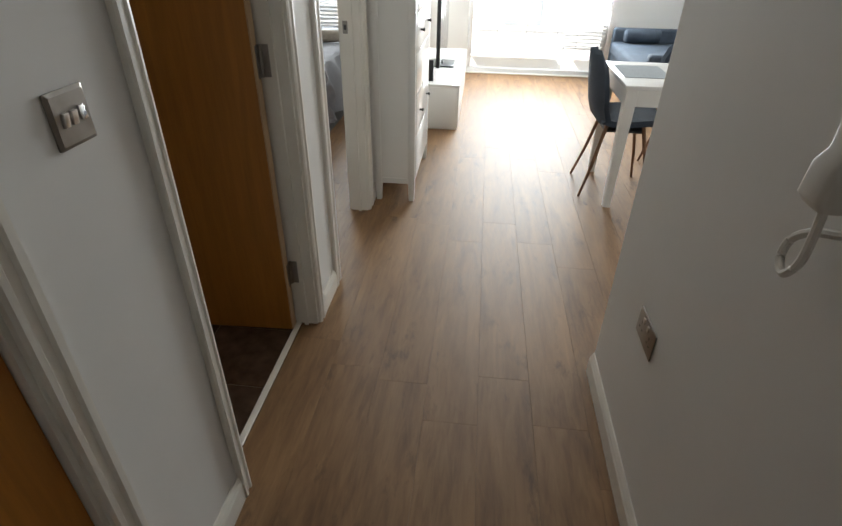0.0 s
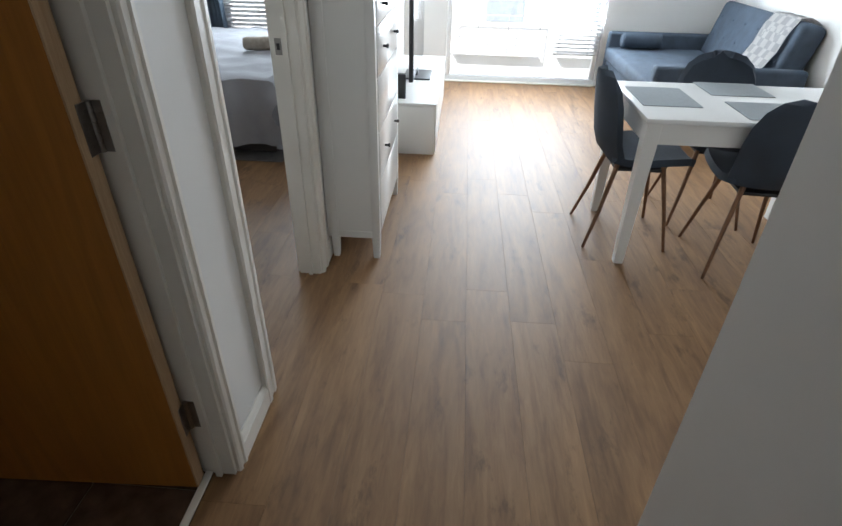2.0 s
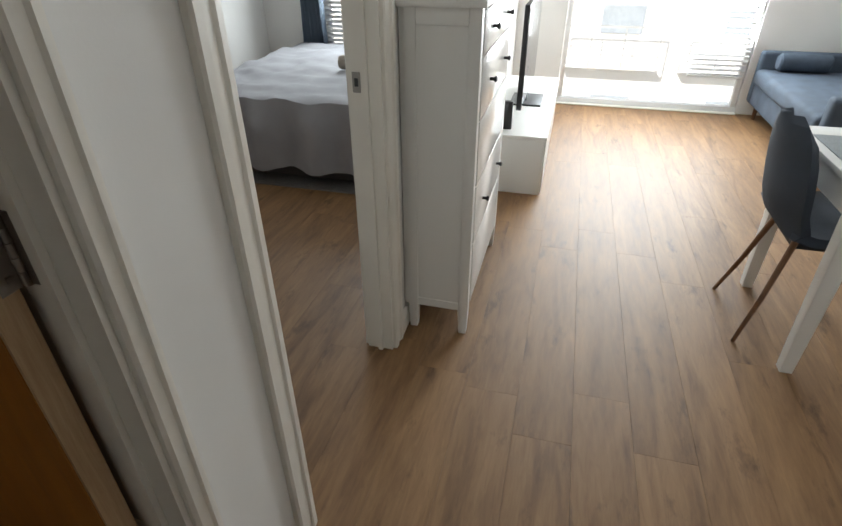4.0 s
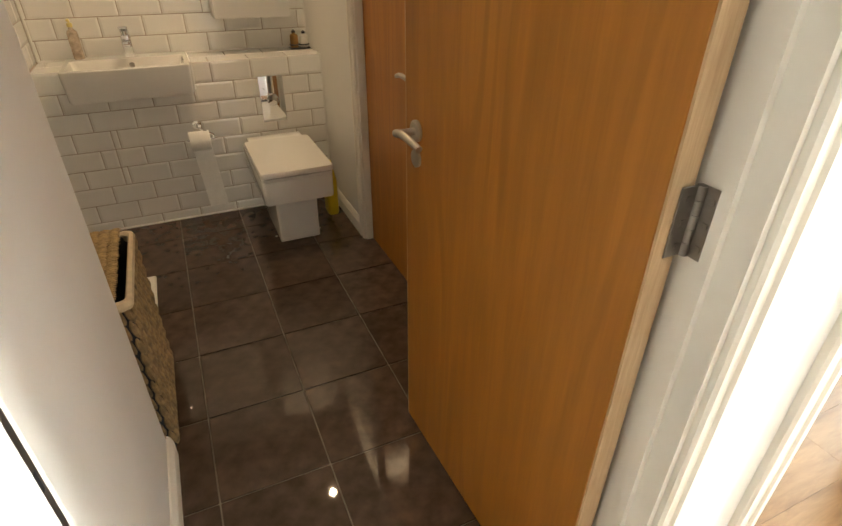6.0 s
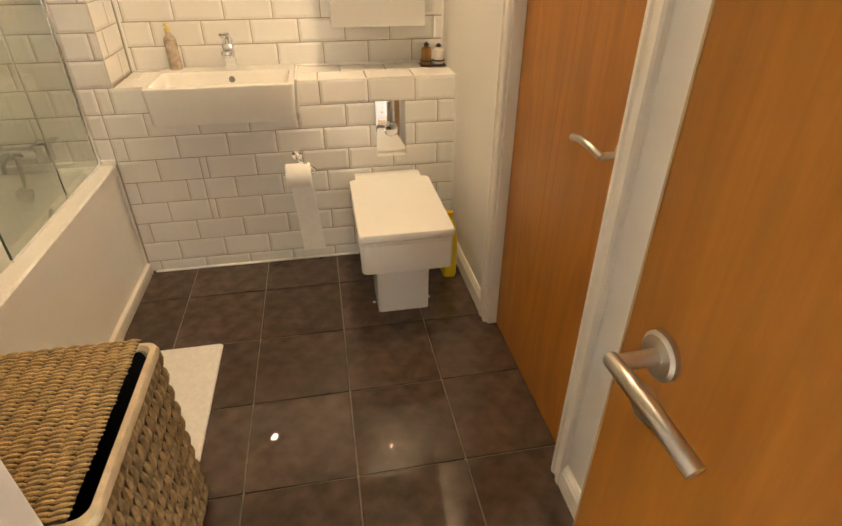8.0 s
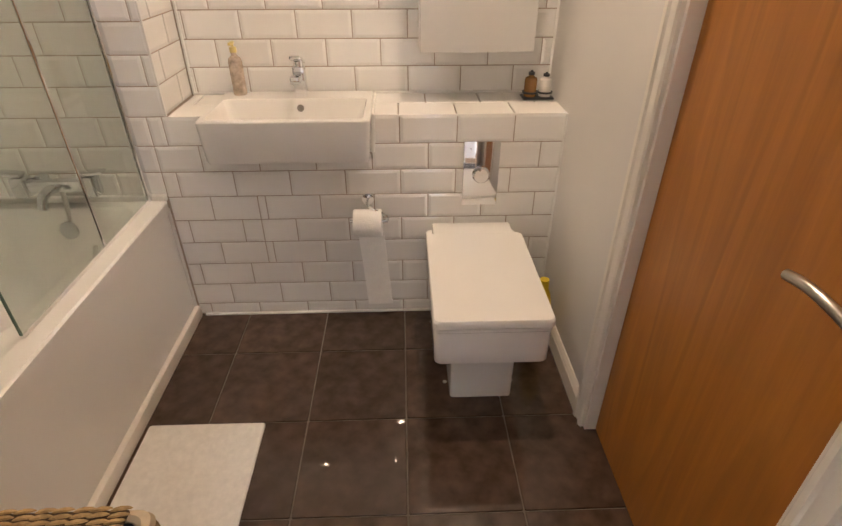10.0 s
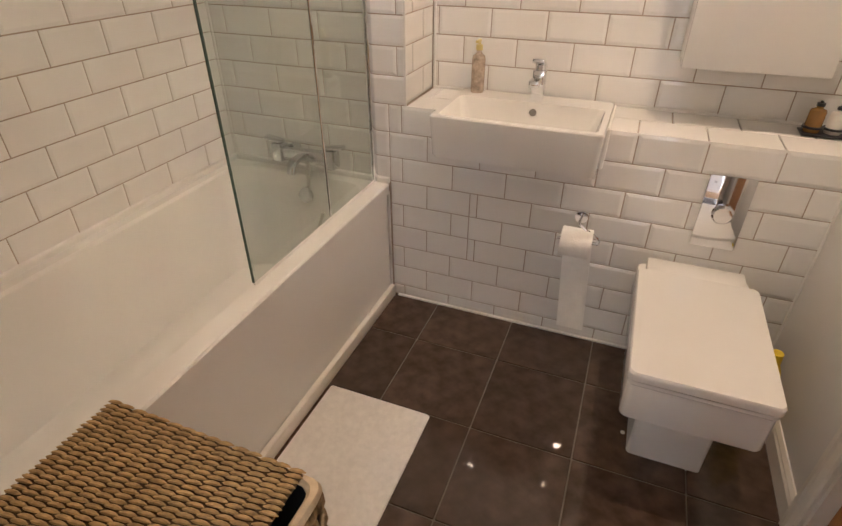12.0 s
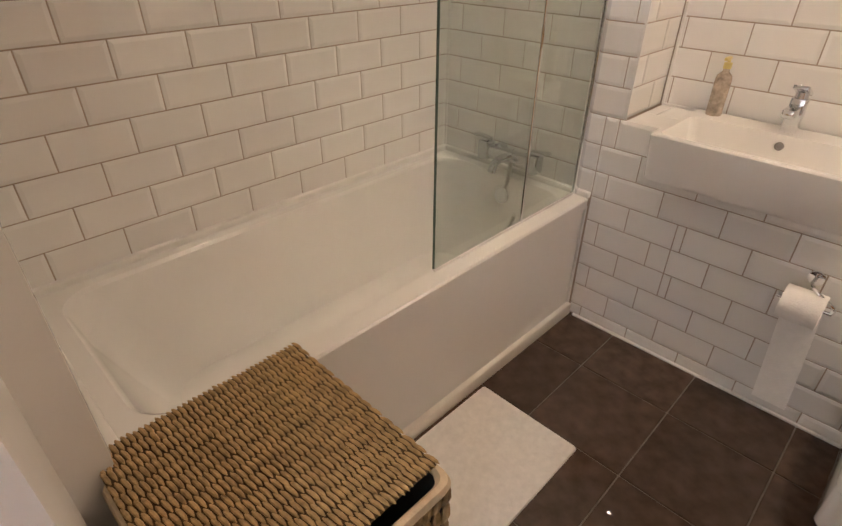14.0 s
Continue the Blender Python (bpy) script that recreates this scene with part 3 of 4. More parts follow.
scr = thing("shower_screen", (0, 0, 0), "clear glass folding shower screen with chrome profiles on the bath rim", "shower screen")
SY = 1.543
for x0, x1 in ((XT + 0.03, -1.692), (-1.688, -1.264)):
    p = part("pane", box(x0, x1, SY - 0.003, SY + 0.003, BZ + 0.012, 2.0), TINT, scr)
    p.visible_shadow = False
part("pane_edge", box(-1.264, -1.2605, SY - 0.0031, SY + 0.0031, BZ + 0.012, 2.0), GLASSEDGE, scr, "dark green polished glass edge")
part("wall_profile", box(XT + 0.001, XT + 0.028, SY - 0.011, SY + 0.011, BZ + 0.005, 2.02, 0.003), CHROME, scr)
part("hinge_profile", tube([(-1.69, SY, BZ + 0.012), (-1.69, SY, 1.0), (-1.69, SY, 2.0)], 0.006, 10), CHROME, scr)
part("seal", box(XT + 0.03, -1.264, SY - 0.004, SY + 0.004, BZ + 0.002, BZ + 0.012), SEAL, scr)

mx = thing("bath_mixer_tap", (XT, 1.258, 0.632), "chrome bath shower mixer with two square levers and a hose", "tap")
part("body", box(0.034, 0.076, -0.105, 0.105, -0.020, 0.020, 0.007, 3), CHROME, mx)
for s in (-1, 1):
    part("inlet", tube([(0, s * 0.075, 0), (0.02, s * 0.075, 0), (0.036, s * 0.075, 0)], 0.026, 16), CHROME, mx)
    part("valve", box(0.028, 0.084, s * 0.118 - 0.026, s * 0.118 + 0.026, -0.040, 0.036, 0.009, 3), CHROME, mx)
    lvr = part("lever", box(-0.020, 0.020, -0.020, 0.058, 0.0, 0.011, 0.003), CHROME, mx)
    lvr.matrix_basis = pose(0.056, s * 0.122, 0.040, 6, 0, 180 if s < 0 else 0)
part("spout", tube(arc([(0.07, 0, -0.004), (0.11, 0, 0.002), (0.15, 0, -0.010), (0.168, 0, -0.042)], 5), 0.017, 12), CHROME, mx)
part("hose", tube(arc([(0.058, 0.012, -0.020), (0.066, 0.010, -0.10), (0.070, 0.002, -0.19), (0.082, 0.006, -0.265), (0.100, 0.03, -0.315), (0.115, 0.06, -0.30), (0.105, 0.085, -0.22)], 7), 0.0085, 10), STEEL, mx, "flexible steel shower hose")

wc = thing("toilet", (0, 0, 0), "square white ceramic back-to-wall toilet with closed lid", "toilet")
ty = 2.736
bm = loft([rounded(-1.735, ty, 0.313, 0.171, 0.020, 0.278), rounded(-1.735, ty, 0.315, 0.174, 0.022, 0.283), rounded(-1.735, ty, 0.315, 0.174, 0.022, 0.392), rounded(-1.735, ty, 0.312, 0.171, 0.022, 0.398)])
part("bowl", bm, CERAMIC, wc)
bm = loft([rounded(-1.797, ty, 0.253, 0.107, 0.014, 0.0), rounded(-1.797, ty, 0.253, 0.107, 0.014, 0.10), rounded(-1.797, ty, 0.252, 0.110, 0.014, 0.279)])
part("pedestal", bm, CERAMIC, wc)
bm = loft([rounded(-1.672, ty, 0.254, 0.172, 0.018, 0.399), rounded(-1.672, ty, 0.257, 0.175, 0.020, 0.403), rounded(-1.672, ty, 0.257, 0.175, 0.020, 0.414)])
part("seat", bm, CERAMIC, wc)
bm = loft([rounded(-1.672, ty, 0.256, 0.174, 0.018, 0.417), rounded(-1.672, ty, 0.262, 0.179, 0.020, 0.421), rounded(-1.672, ty, 0.262, 0.179, 0.020, 0.440), rounded(-1.672, ty, 0.258, 0.175, 0.020, 0.447)])
part("lid", bm, CERAMIC, wc)
part("hinge_block", box(-2.03, -1.935, ty - 0.15, ty + 0.15, 0.398, 0.440, 0.008), CERAMIC, wc)
for s in (-1, 1):
    part("bolt_cap", lathe([(0, 0), (0.008, 0), (0.007, 0.006), (0, 0.008)], -1.62, ty + s * 0.120, 0.0, 12), OFFWHITE, wc)

fl = thing("flush_plate", (XT, 2.765, 0.632), "polished chrome toilet flush plate with round button", "flush plate")
part("plate", box(0.0005, 0.009, -0.066, 0.066, -0.124, 0.124, 0.002), CHROME, fl)
bt = part("button", lathe([(0, 0), (0.032, 0), (0.032, 0.012), (0.026, 0.018), (0, 0.019)], n=24), CHROME, fl)
bt.matrix_basis = pose(0.008, 0, 0.0, 0, 90)

ba = thing("washbasin", (0, 0, 0), "rectangular white ceramic semi-recessed washbasin", "washbasin")
wx, wy = (-1.942 - 2.325) / 2, (1.806 + 2.374) / 2
wh, wv = (2.325 - 1.942) / 2, (2.374 - 1.806) / 2
ZB = 0.848
bm = loft([rounded(wx, wy, wh - 0.04, wv - 0.04, 0.03, 0.714), rounded(wx, wy, wh - 0.012, wv - 0.011, 0.018, 0.718), rounded(wx, wy, wh - 0.007, wv - 0.007, 0.016, 0.728), rounded(wx, wy, wh, wv, 0.014, ZB + 0.014), rounded(wx, wy, wh - 0.004, wv - 0.004, 0.012, ZB + 0.019),
           rounded(wx + 0.045, wy, wh - 0.063, wv - 0.022, 0.022, ZB + 0.019), rounded(wx + 0.045, wy, wh - 0.068, wv - 0.027, 0.024, ZB + 0.010), rounded(wx + 0.043, wy, wh - 0.080, wv - 0.040, 0.035, ZB - 0.055),
           rounded(wx + 0.043, wy, wh - 0.10, wv - 0.07, 0.03, ZB - 0.078), rounded(wx + 0.043, wy, 0.02, 0.02, 0.018, ZB - 0.082)])
part("bowl", bm, CERAMIC, ba)
o = part("overflow", lathe([(0, 0), (0.013, 0), (0.013, 0.003), (0.009, 0.003), (0.0085, 0.001), (0, 0.001)], n=16), DARKSTEEL, ba, "dark chrome overflow ring")
o.matrix_basis = pose(-2.2085, 2.105, ZB - 0.014, 0, 80)
part("waste", lathe([(0, 0), (0.022, 0), (0.020, 0.006), (0, 0.007)], wx + 0.034, wy, ZB - 0.082, 16), CHROME, ba)

tap = thing("basin_mixer_tap", (-2.262, 2.105, ZB + 0.019), "square chrome basin mixer tap with flat lever", "tap")
part("body", box(-0.021, 0.021, -0.022, 0.022, 0, 0.105, 0.005), CHROME, tap)
part("spout", box(0.018, 0.105, -0.018, 0.018, 0.062, 0.088, 0.005), CHROME, tap)
lv = part("lever", box(-0.028, 0.062, -0.021, 0.021, 0, 0.012, 0.003), CHROME, tap)
lv.matrix_basis = pose(0, 0, 0.118, 0, -20)
part("cartridge", lathe([(0, 0), (0.018, 0), (0.018, 0.02), (0, 0.02)], 0, 0, 0.103, 14), CHROME, tap)


def bottle(name, x, y, z, r, h, body, top, label, toplabel, pump=True):
    t = thing(name, (x, y, z), label, "bottle")
    part("body", lathe([(0, 0), (r * 0.94, 0), (r, 0.006), (r, h * 0.78), (r * 0.9, h * 0.86), (r * 0.42, h * 0.93), (r * 0.4, h), (0, h)], n=18), body, t)
    part("cap", lathe([(0, 0), (r * 0.5, 0), (r * 0.5, h * 0.12), (r * 0.2, h * 0.13), (r * 0.2, h * 0.2), (0, h * 0.2)], 0, 0, h, 14), top, t, toplabel)
    if pump:
        part("nozzle", box(-0.008, 0.034, -0.006, 0.006, h * 1.18, h * 1.18 + 0.010, 0.002), top, t)
    return t


bottle("soap_dispenser", -2.285, 1.872, ZB + 0.019, 0.025, 0.150, SOAP, PUMP, "clear pinkish hand soap pump bottle on the ledge", "yellow pump head")
tray = thing("bottle_holder", (-2.24, 2.99, 0.856), "small black wire holder with two bottles on the ledge", "bottle holder")
part("base", box(-0.035, 0.035, -0.058, 0.058, 0.0, 0.006, 0.002), BLACK, tray)
for s in (-0.028, 0.028):
    part("ring", lathe([(0.026, 0.018), (0.029, 0.018), (0.029, 0.024), (0.026, 0.024)], 0, s, 0, 18), BLACK, tray)
bottle("amber_bottle", -2.24, 2.962, 0.862, 0.023, 0.078, AMBER, BLACK, "small amber bottle with black cap", "black cap", False)
bottle("white_bottle", -2.24, 3.018, 0.862, 0.023, 0.072, OFFWHITE, BLACK, "small white lotion bottle with black pump", "black pump head", False)

cab = thing("wall_cabinet", (XN, 2.742, 1.035), "white gloss wall cabinet above the ledge", "cabinet")
part("body", box(0.0, 0.17, -0.196, 0.196, 0.0, 0.90, 0.002), WHITE, cab)
part("door", box(0.172, 0.19, -0.196, 0.196, 0.0, 0.90, 0.0025), CABGLOSS, cab, "white high-gloss door")

rl = thing("toilet_roll_holder", (XT, 2.345, 0.475), "chrome wall holder carrying a toilet roll", "toilet roll holder")
p = part("wall_mount", lathe([(0, 0), (0.022, 0), (0.022, 0.008), (0, 0.010)], n=18), CHROME, rl)
p.matrix_basis = pose(0, 0.0, 0.062, 0, 90)
part("arm", tube(arc([(0.004, 0.0, 0.062), (0.05, 0.0, 0.062), (0.066, 0.02, 0.05), (0.066, 0.07, 0.02), (0.066, 0.07, 0.0)], 5), 0.005, 8), CHROME, rl)
part("bar", tube([(0.066, 0.074, 0), (0.066, 0, 0), (0.066, -0.066, 0)], 0.005, 8), CHROME, rl)
roll = thing("toilet_roll", (XT + 0.066, 2.345, 0.467), "white toilet roll with a long hanging tail", "toilet roll")
p = part("roll", lathe([(0.02, -0.052), (0.05, -0.052), (0.052, -0.049), (0.052, 0.049), (0.05, 0.052), (0.02, 0.052), (0.02, -0.052)], n=28), PAPER, roll)
p.matrix_basis = pose(0, 0, 0, 90)
bm = bmesh.new()
vs = []
for i in range(22):
    z = 0.02 - i * 0.0196
    x = -0.0535 if i < 2 else -0.0535 + 0.0014 * (i - 1) + 0.003 * math.sin(i * 0.35)
    vs.append([bm.verts.new((x + d, y + 0.0015 * i, z)) for y, d in ((-0.05, 0), (0.05, 0.002 * math.sin(i * 0.6)), (0.05, 0.0012), (-0.05, 0.0012))])
for a, b in zip(vs, vs[1:]):
    for k in range(4):
        bm.faces.new((a[k], a[(k + 1) % 4], b[(k + 1) % 4], b[k]))
part("tail", bm, PAPER, roll, "hanging paper tail")

MY = 1.816
mt = thing("bath_mat", (0, 0, 0), "white towelling bath mat on the tiled floor", "bath mat")
bm = loft([rounded(-1.175, MY, 0.275, 0.188, 0.01, 0.0005), rounded(-1.175, MY, 0.278, 0.191, 0.012, 0.004), rounded(-1.175, MY, 0.275, 0.188, 0.010, 0.009)])
part("cloth", bm, TOWEL, mt)

yb = thing("yellow_bottle", (-1.80, 2.985, 0.0), "yellow plastic cleaner bottle behind the toilet", "bottle")
bm = loft([rounded(0, 0, 0.045, 0.028, 0.018, 0), rounded(0, 0, 0.05, 0.032, 0.02, 0.02), rounded(0, 0, 0.05, 0.032, 0.02, 0.21), rounded(0.0, 0, 0.03, 0.025, 0.018, 0.265), rounded(0.0, 0, 0.016, 0.016, 0.015, 0.29)])
part("body", bm, YELLOW, yb)
part("cap", lathe([(0, 0), (0.019, 0), (0.017, 0.035), (0, 0.036)], 0, 0, 0.288, 14), YELLOW, yb)

# woven hamper: rope-like strands laid round the sides and across the lid
HX0, HX1, HY0, HY1, HZ = -0.775, -0.335, 1.63, 2.055, 0.575
ham = thing("laundry_hamper", (0, 0, 0), "woven seagrass laundry hamper with its lid ajar", "hamper")
hcx, hcy, hhx, hhy = (HX0 + HX1) / 2, (HY0 + HY1) / 2, (HX1 - HX0) / 2, (HY1 - HY0) / 2


def weave(bm, origin, u, v, nrm, nu, nv, length, pitch, lift):
    """Rows of short overlapping twisted strands on a flat side."""
    for j in range(nv):
        for i in range(nu):
            c = origin + u * ((i + 0.5 + random.uniform(-0.08, 0.08)) * length) + v * ((j + 0.5) * pitch)
            c = c + nrm * random.uniform(-0.0006, 0.0012)
            a = c - u * length * 0.56 + v * pitch * 0.22
            b = c + u * length * 0.56 - v * pitch * 0.22
            ring = []
            for t, w in ((0.0, 0.25), (0.22, 0.85), (0.5, 1.0), (0.78, 0.85), (1.0, 0.25)):
                p = a.lerp(b, t) + nrm * (lift * math.sin(math.pi * t))
                r = pitch * 0.43 * w
                ring.append([p + v * (r * math.cos(k * math.pi / 3)) + nrm * (0.75 * r * math.sin(k * math.pi / 3)) for k in range(6)])
            loft(ring, bm=bm)


bm = bmesh.new()
box(HX0 + 0.010, HX1 - 0.010, HY0 + 0.010, HY0 + 0.014, 0.0, HZ - 0.01, bm=bm)
box(HX0 + 0.010, HX1 - 0.010, HY1 - 0.014, HY1 - 0.010, 0.0, HZ - 0.01, bm=bm)
box(HX0 + 0.010, HX0 + 0.014, HY0 + 0.010, HY1 - 0.010, 0.0, HZ - 0.01, bm=bm)
box(HX1 - 0.014, HX1 - 0.010, HY0 + 0.010, HY1 - 0.010, 0.0, HZ - 0.01, bm=bm)
box(HX0 + 0.010, HX1 - 0.010, HY0 + 0.010, HY1 - 0.010, 0.0, 0.01, bm=bm)
part("liner", bm, LINER, ham, "dark fabric liner")
bm = bmesh.new()
X, Y, Z = Vector((1, 0, 0)), Vector((0, 1, 0)), Vector((0, 0, 1))
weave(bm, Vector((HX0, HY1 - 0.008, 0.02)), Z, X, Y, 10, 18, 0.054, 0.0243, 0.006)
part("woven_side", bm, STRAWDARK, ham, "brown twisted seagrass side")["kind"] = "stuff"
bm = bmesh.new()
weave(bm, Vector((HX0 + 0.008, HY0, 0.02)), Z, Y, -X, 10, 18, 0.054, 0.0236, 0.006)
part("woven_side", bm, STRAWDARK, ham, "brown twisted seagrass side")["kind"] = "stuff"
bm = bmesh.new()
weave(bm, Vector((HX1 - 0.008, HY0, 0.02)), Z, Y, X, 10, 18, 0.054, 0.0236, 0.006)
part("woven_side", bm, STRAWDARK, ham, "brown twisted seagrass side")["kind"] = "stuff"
bm = bmesh.new()
rim = [rounded(hcx, hcy, hhx + d, hhy + d, 0.025, z) for d, z in ((-0.012, HZ - 0.028), (0.002, HZ - 0.024), (0.006, HZ - 0.010), (0.002, HZ + 0.002), (-0.008, HZ + 0.004), (-0.014, HZ - 0.004), (-0.012, HZ - 0.028))]
part("rim", loft(rim, (False, False)), CREAM, ham, "cream bound rim")
# flat dark sheet under the weave, coloured as the shade in its gaps
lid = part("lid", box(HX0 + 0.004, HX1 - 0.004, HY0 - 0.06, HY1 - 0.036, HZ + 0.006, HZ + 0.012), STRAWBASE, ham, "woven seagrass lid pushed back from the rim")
bm = bmesh.new()
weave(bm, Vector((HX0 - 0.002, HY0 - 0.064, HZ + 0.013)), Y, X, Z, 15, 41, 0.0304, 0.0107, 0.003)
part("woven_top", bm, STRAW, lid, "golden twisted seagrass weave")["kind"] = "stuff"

for i, (lx, ly) in enumerate(LAMPS):
    dl = thing("downlight", (lx, ly, H), "round recessed ceiling downlight with steel bezel", "ceiling light", "bathroom downlights")
    part("bezel", loft([[(q * math.cos(a), q * math.sin(a), z) for a in [2 * math.pi * k / 24 for k in range(24)]] for q, z in ((0.030, -0.004), (0.042, -0.004), (0.044, -0.0005), (0.030, -0.0005), (0.030, -0.004))], (False, False)), STEEL, dl)
    part("lens", lathe([(0, -0.0005), (0.0295, -0.0005), (0.0295, -0.0025), (0, -0.003)], n=24), LENS, dl, "glowing frosted lamp lens")

# ---- living room ----
ch = thing("chest_of_drawers", (XL + 0.002, 4.14, 0.0), "tall white chest of drawers with small black knobs", "chest of drawers")
CW, CD, CH_ = 0.79, 0.263, 1.245
for x0 in (0.018, CD - 0.04):
    for y0 in (0.0, CW - 0.04):
        part("leg", loft([rounded(x0 + 0.02, y0 + 0.02, 0.015, 0.017, 0.002, 0.0, 2), rounded(x0 + 0.02, y0 + 0.02, 0.0195, 0.0195, 0.002, 0.10, 2), rounded(x0 + 0.02, y0 + 0.02, 0.0195, 0.0195, 0.002, CH_ - 0.026, 2)]), WHITE, ch)
part("body", box(0.002, CD - 0.012, 0.006, CW - 0.006, 0.115, CH_ - 0.026, 0.001, 1), WHITE, ch)
part("side_rail", box(0.058, CD - 0.04, 0.0015, 0.008, 0.115, 0.15, 0.001, 1), WHITE, ch)
part("side_rail", box(0.058, CD - 0.04, 0.0015, 0.008, CH_ - 0.075, CH_ - 0.026, 0.001, 1), WHITE, ch)
part("top", box(0.0, CD + 0.014, -0.014, CW + 0.014, CH_ - 0.025, CH_, 0.004), WHITE, ch)
for z0, z1 in ((0.135, 0.40), (0.405, 0.635), (0.64, 0.87), (0.875, 1.075), (1.08, 1.21)):
    dr = part("drawer", box(CD - 0.014, CD + 0.002, 0.05, CW - 0.05, z0, z1, 0.003), GLOSSWHITE, ch)
    for ky in (0.22, 0.60) if z0 > 0.2 and z0 != 0.64 else ():
        part("knob", lathe([(0, 0), (0.006, 0), (0.006, 0.014), (0.010, 0.018), (0.011, 0.022), (0.007, 0.026), (0, 0.027)], n=14), BLACK, dr, "black knob").matrix_basis = pose(CD + 0.002, ky, (z0 + z1) / 2, 0, 90)

tvu = thing("tv_bench", (XL + 0.016, 5.60, 0.0), "long low white television bench with plain drawers", "tv bench")
part("body", box(0.0, 0.43, 0.0, 1.60, 0.0, 0.352, 0.002), WHITE, tvu)
part("top", box(-0.002, 0.442, -0.003, 1.603, 0.354, 0.374, 0.002), WHITE, tvu)
for k in range(3):
    part("drawer_front", box(0.431, 0.440, 0.004 + k * 0.533, 0.529 + k * 0.533, 0.012, 0.350, 0.002), WHITE, tvu)
tv = thing("television", (0.93, 6.42, 0.374), "flat black television on a small stand on the bench", "television")
part("screen", box(-0.018, 0.014, -0.52, 0.52, 0.065, 0.68, 0.004), BLACK, tv)
part("panel", box(0.0145, 0.016, -0.508, 0.508, 0.08, 0.668), SCREEN, tv, "glossy dark screen")
part("neck", box(-0.015, 0.01, -0.05, 0.05, 0.010, 0.07, 0.003), BLACK, tv)
part("foot", box(-0.10, 0.12, -0.16, 0.16, 0.0, 0.012, 0.003), BLACK, tv)
spk = thing("black_box", (0.86, 5.72, 0.374), "small upright black media box on the bench", "media box")
part("case", box(-0.05, 0.05, -0.02, 0.02, 0.0, 0.17, 0.004), BLACK, spk)

tb = thing("dining_table", (0, 0, 0), "white rectangular dining table with square legs", "table")
TX0, TX1, TY0, TY1 = 2.105, 3.215, 4.205, 4.875
part("tabletop", box(TX0, TX1, TY0, TY1, 0.725, 0.748, 0.004), WHITE2, tb)
bm = bmesh.new()
for s in ((TX0 + 0.07, TX1 - 0.07, TY0 + 0.018, TY0 + 0.036), (TX0 + 0.07, TX1 - 0.07, TY1 - 0.036, TY1 - 0.018), (TX0 + 0.018, TX0 + 0.036, TY0 + 0.07, TY1 - 0.07), (TX1 - 0.036, TX1 - 0.018, TY0 + 0.07, TY1 - 0.07)):
    box(*s, 0.63, 0.725, bm=bm)
part("apron", bm, WHITE, tb)
for lx in (TX0 + 0.010, TX1 - 0.075):
    for ly in (TY0 + 0.010, TY1 - 0.075):
        bm = loft([rounded(lx + 0.0325, ly + 0.0325, 0.022, 0.022, 0.004, 0), rounded(lx + 0.0325, ly + 0.0325, 0.032, 0.032, 0.004, 0.62), rounded(lx + 0.0325, ly + 0.0325, 0.032, 0.032, 0.004, 0.725)])
        part("leg", bm, WHITE, tb)
for i, (px, py, w, d) in enumerate(((2.275, 4.575, 0.135, 0.172), (2.72, 4.385, 0.172, 0.14), (2.685, 4.765, 0.155, 0.13))):
    pm = thing("place_mat", (px, py, 0.748), "grey woven rectangular place mat on the table", "place mat", "place mats")
    part("weave", loft([rounded(0, 0, w, d, 0.006, 0.0005), rounded(0, 0, w, d, 0.006, 0.003)]), MATGREY, pm)


def chair(loc, rz):
    """Upholstered shell chair; local +y is the way the sitter faces."""
    c = thing("dining_chair", loc, "dark blue upholstered shell dining chair on brown metal legs", "chair", "chairs round the table", rz=rz)
    bm = bmesh.new()
    rows = []
    prof = [(0.23, 0.445, 0.17), (0.20, 0.462, 0.205), (0.10, 0.462, 0.225), (0.0, 0.452, 0.228), (-0.10, 0.448, 0.222), (-0.165, 0.462, 0.213), (-0.20, 0.50, 0.208), (-0.222, 0.56, 0.212), (-0.238, 0.65, 0.216), (-0.252, 0.74, 0.205), (-0.262, 0.81, 0.175), (-0.268, 0.855, 0.125), (-0.270, 0.875, 0.06)]
    for k, (y, z, hw) in enumerate(prof):
        row = []
        for i in range(13):
            u = -1 + 2 * i / 12
            lift = 0.022 * abs(u) ** 3 if k < 6 else 0
            fwd = 0.055 * abs(u) ** 2.2 if k >= 6 else 0.0
            row.append(bm.verts.new((u * hw, y + fwd, z + lift)))
        rows.append(row)
    for a, b in zip(rows, rows[1:]):
        for i in range(12):
            bm.faces.new((a[i], a[i + 1], b[i + 1], b[i]))
    bmesh.ops.recalc_face_normals(bm, faces=bm.faces)
    bmesh.ops.solidify(bm, geom=bm.faces[:], thickness=0.034)
    part("shell", bm, NAVY, c)
    for sx in (-1, 1):
        for sy in (-1, 1):
            part("leg", tube([(sx * 0.11, sy * 0.11, 0.452), (sx * 0.155, sy * 0.165, 0.2), (sx * 0.192, sy * 0.21 - 0.01, 0.0)], 0.0125, 10, taper=0.008), COPPER, c)
    part("under_frame", box(-0.12, 0.12, -0.12, 0.12, 0.408, 0.424, 0.004), BLACK, c)
    return c


c1 = chair((2.215, 4.565, 0.0), -90)
copy_thing(c1, pose(2.735, 4.335, 0.0, 0, 0, -4))
copy_thing(c1, pose(2.72, 4.86, 0.0, 0, 0, 178))

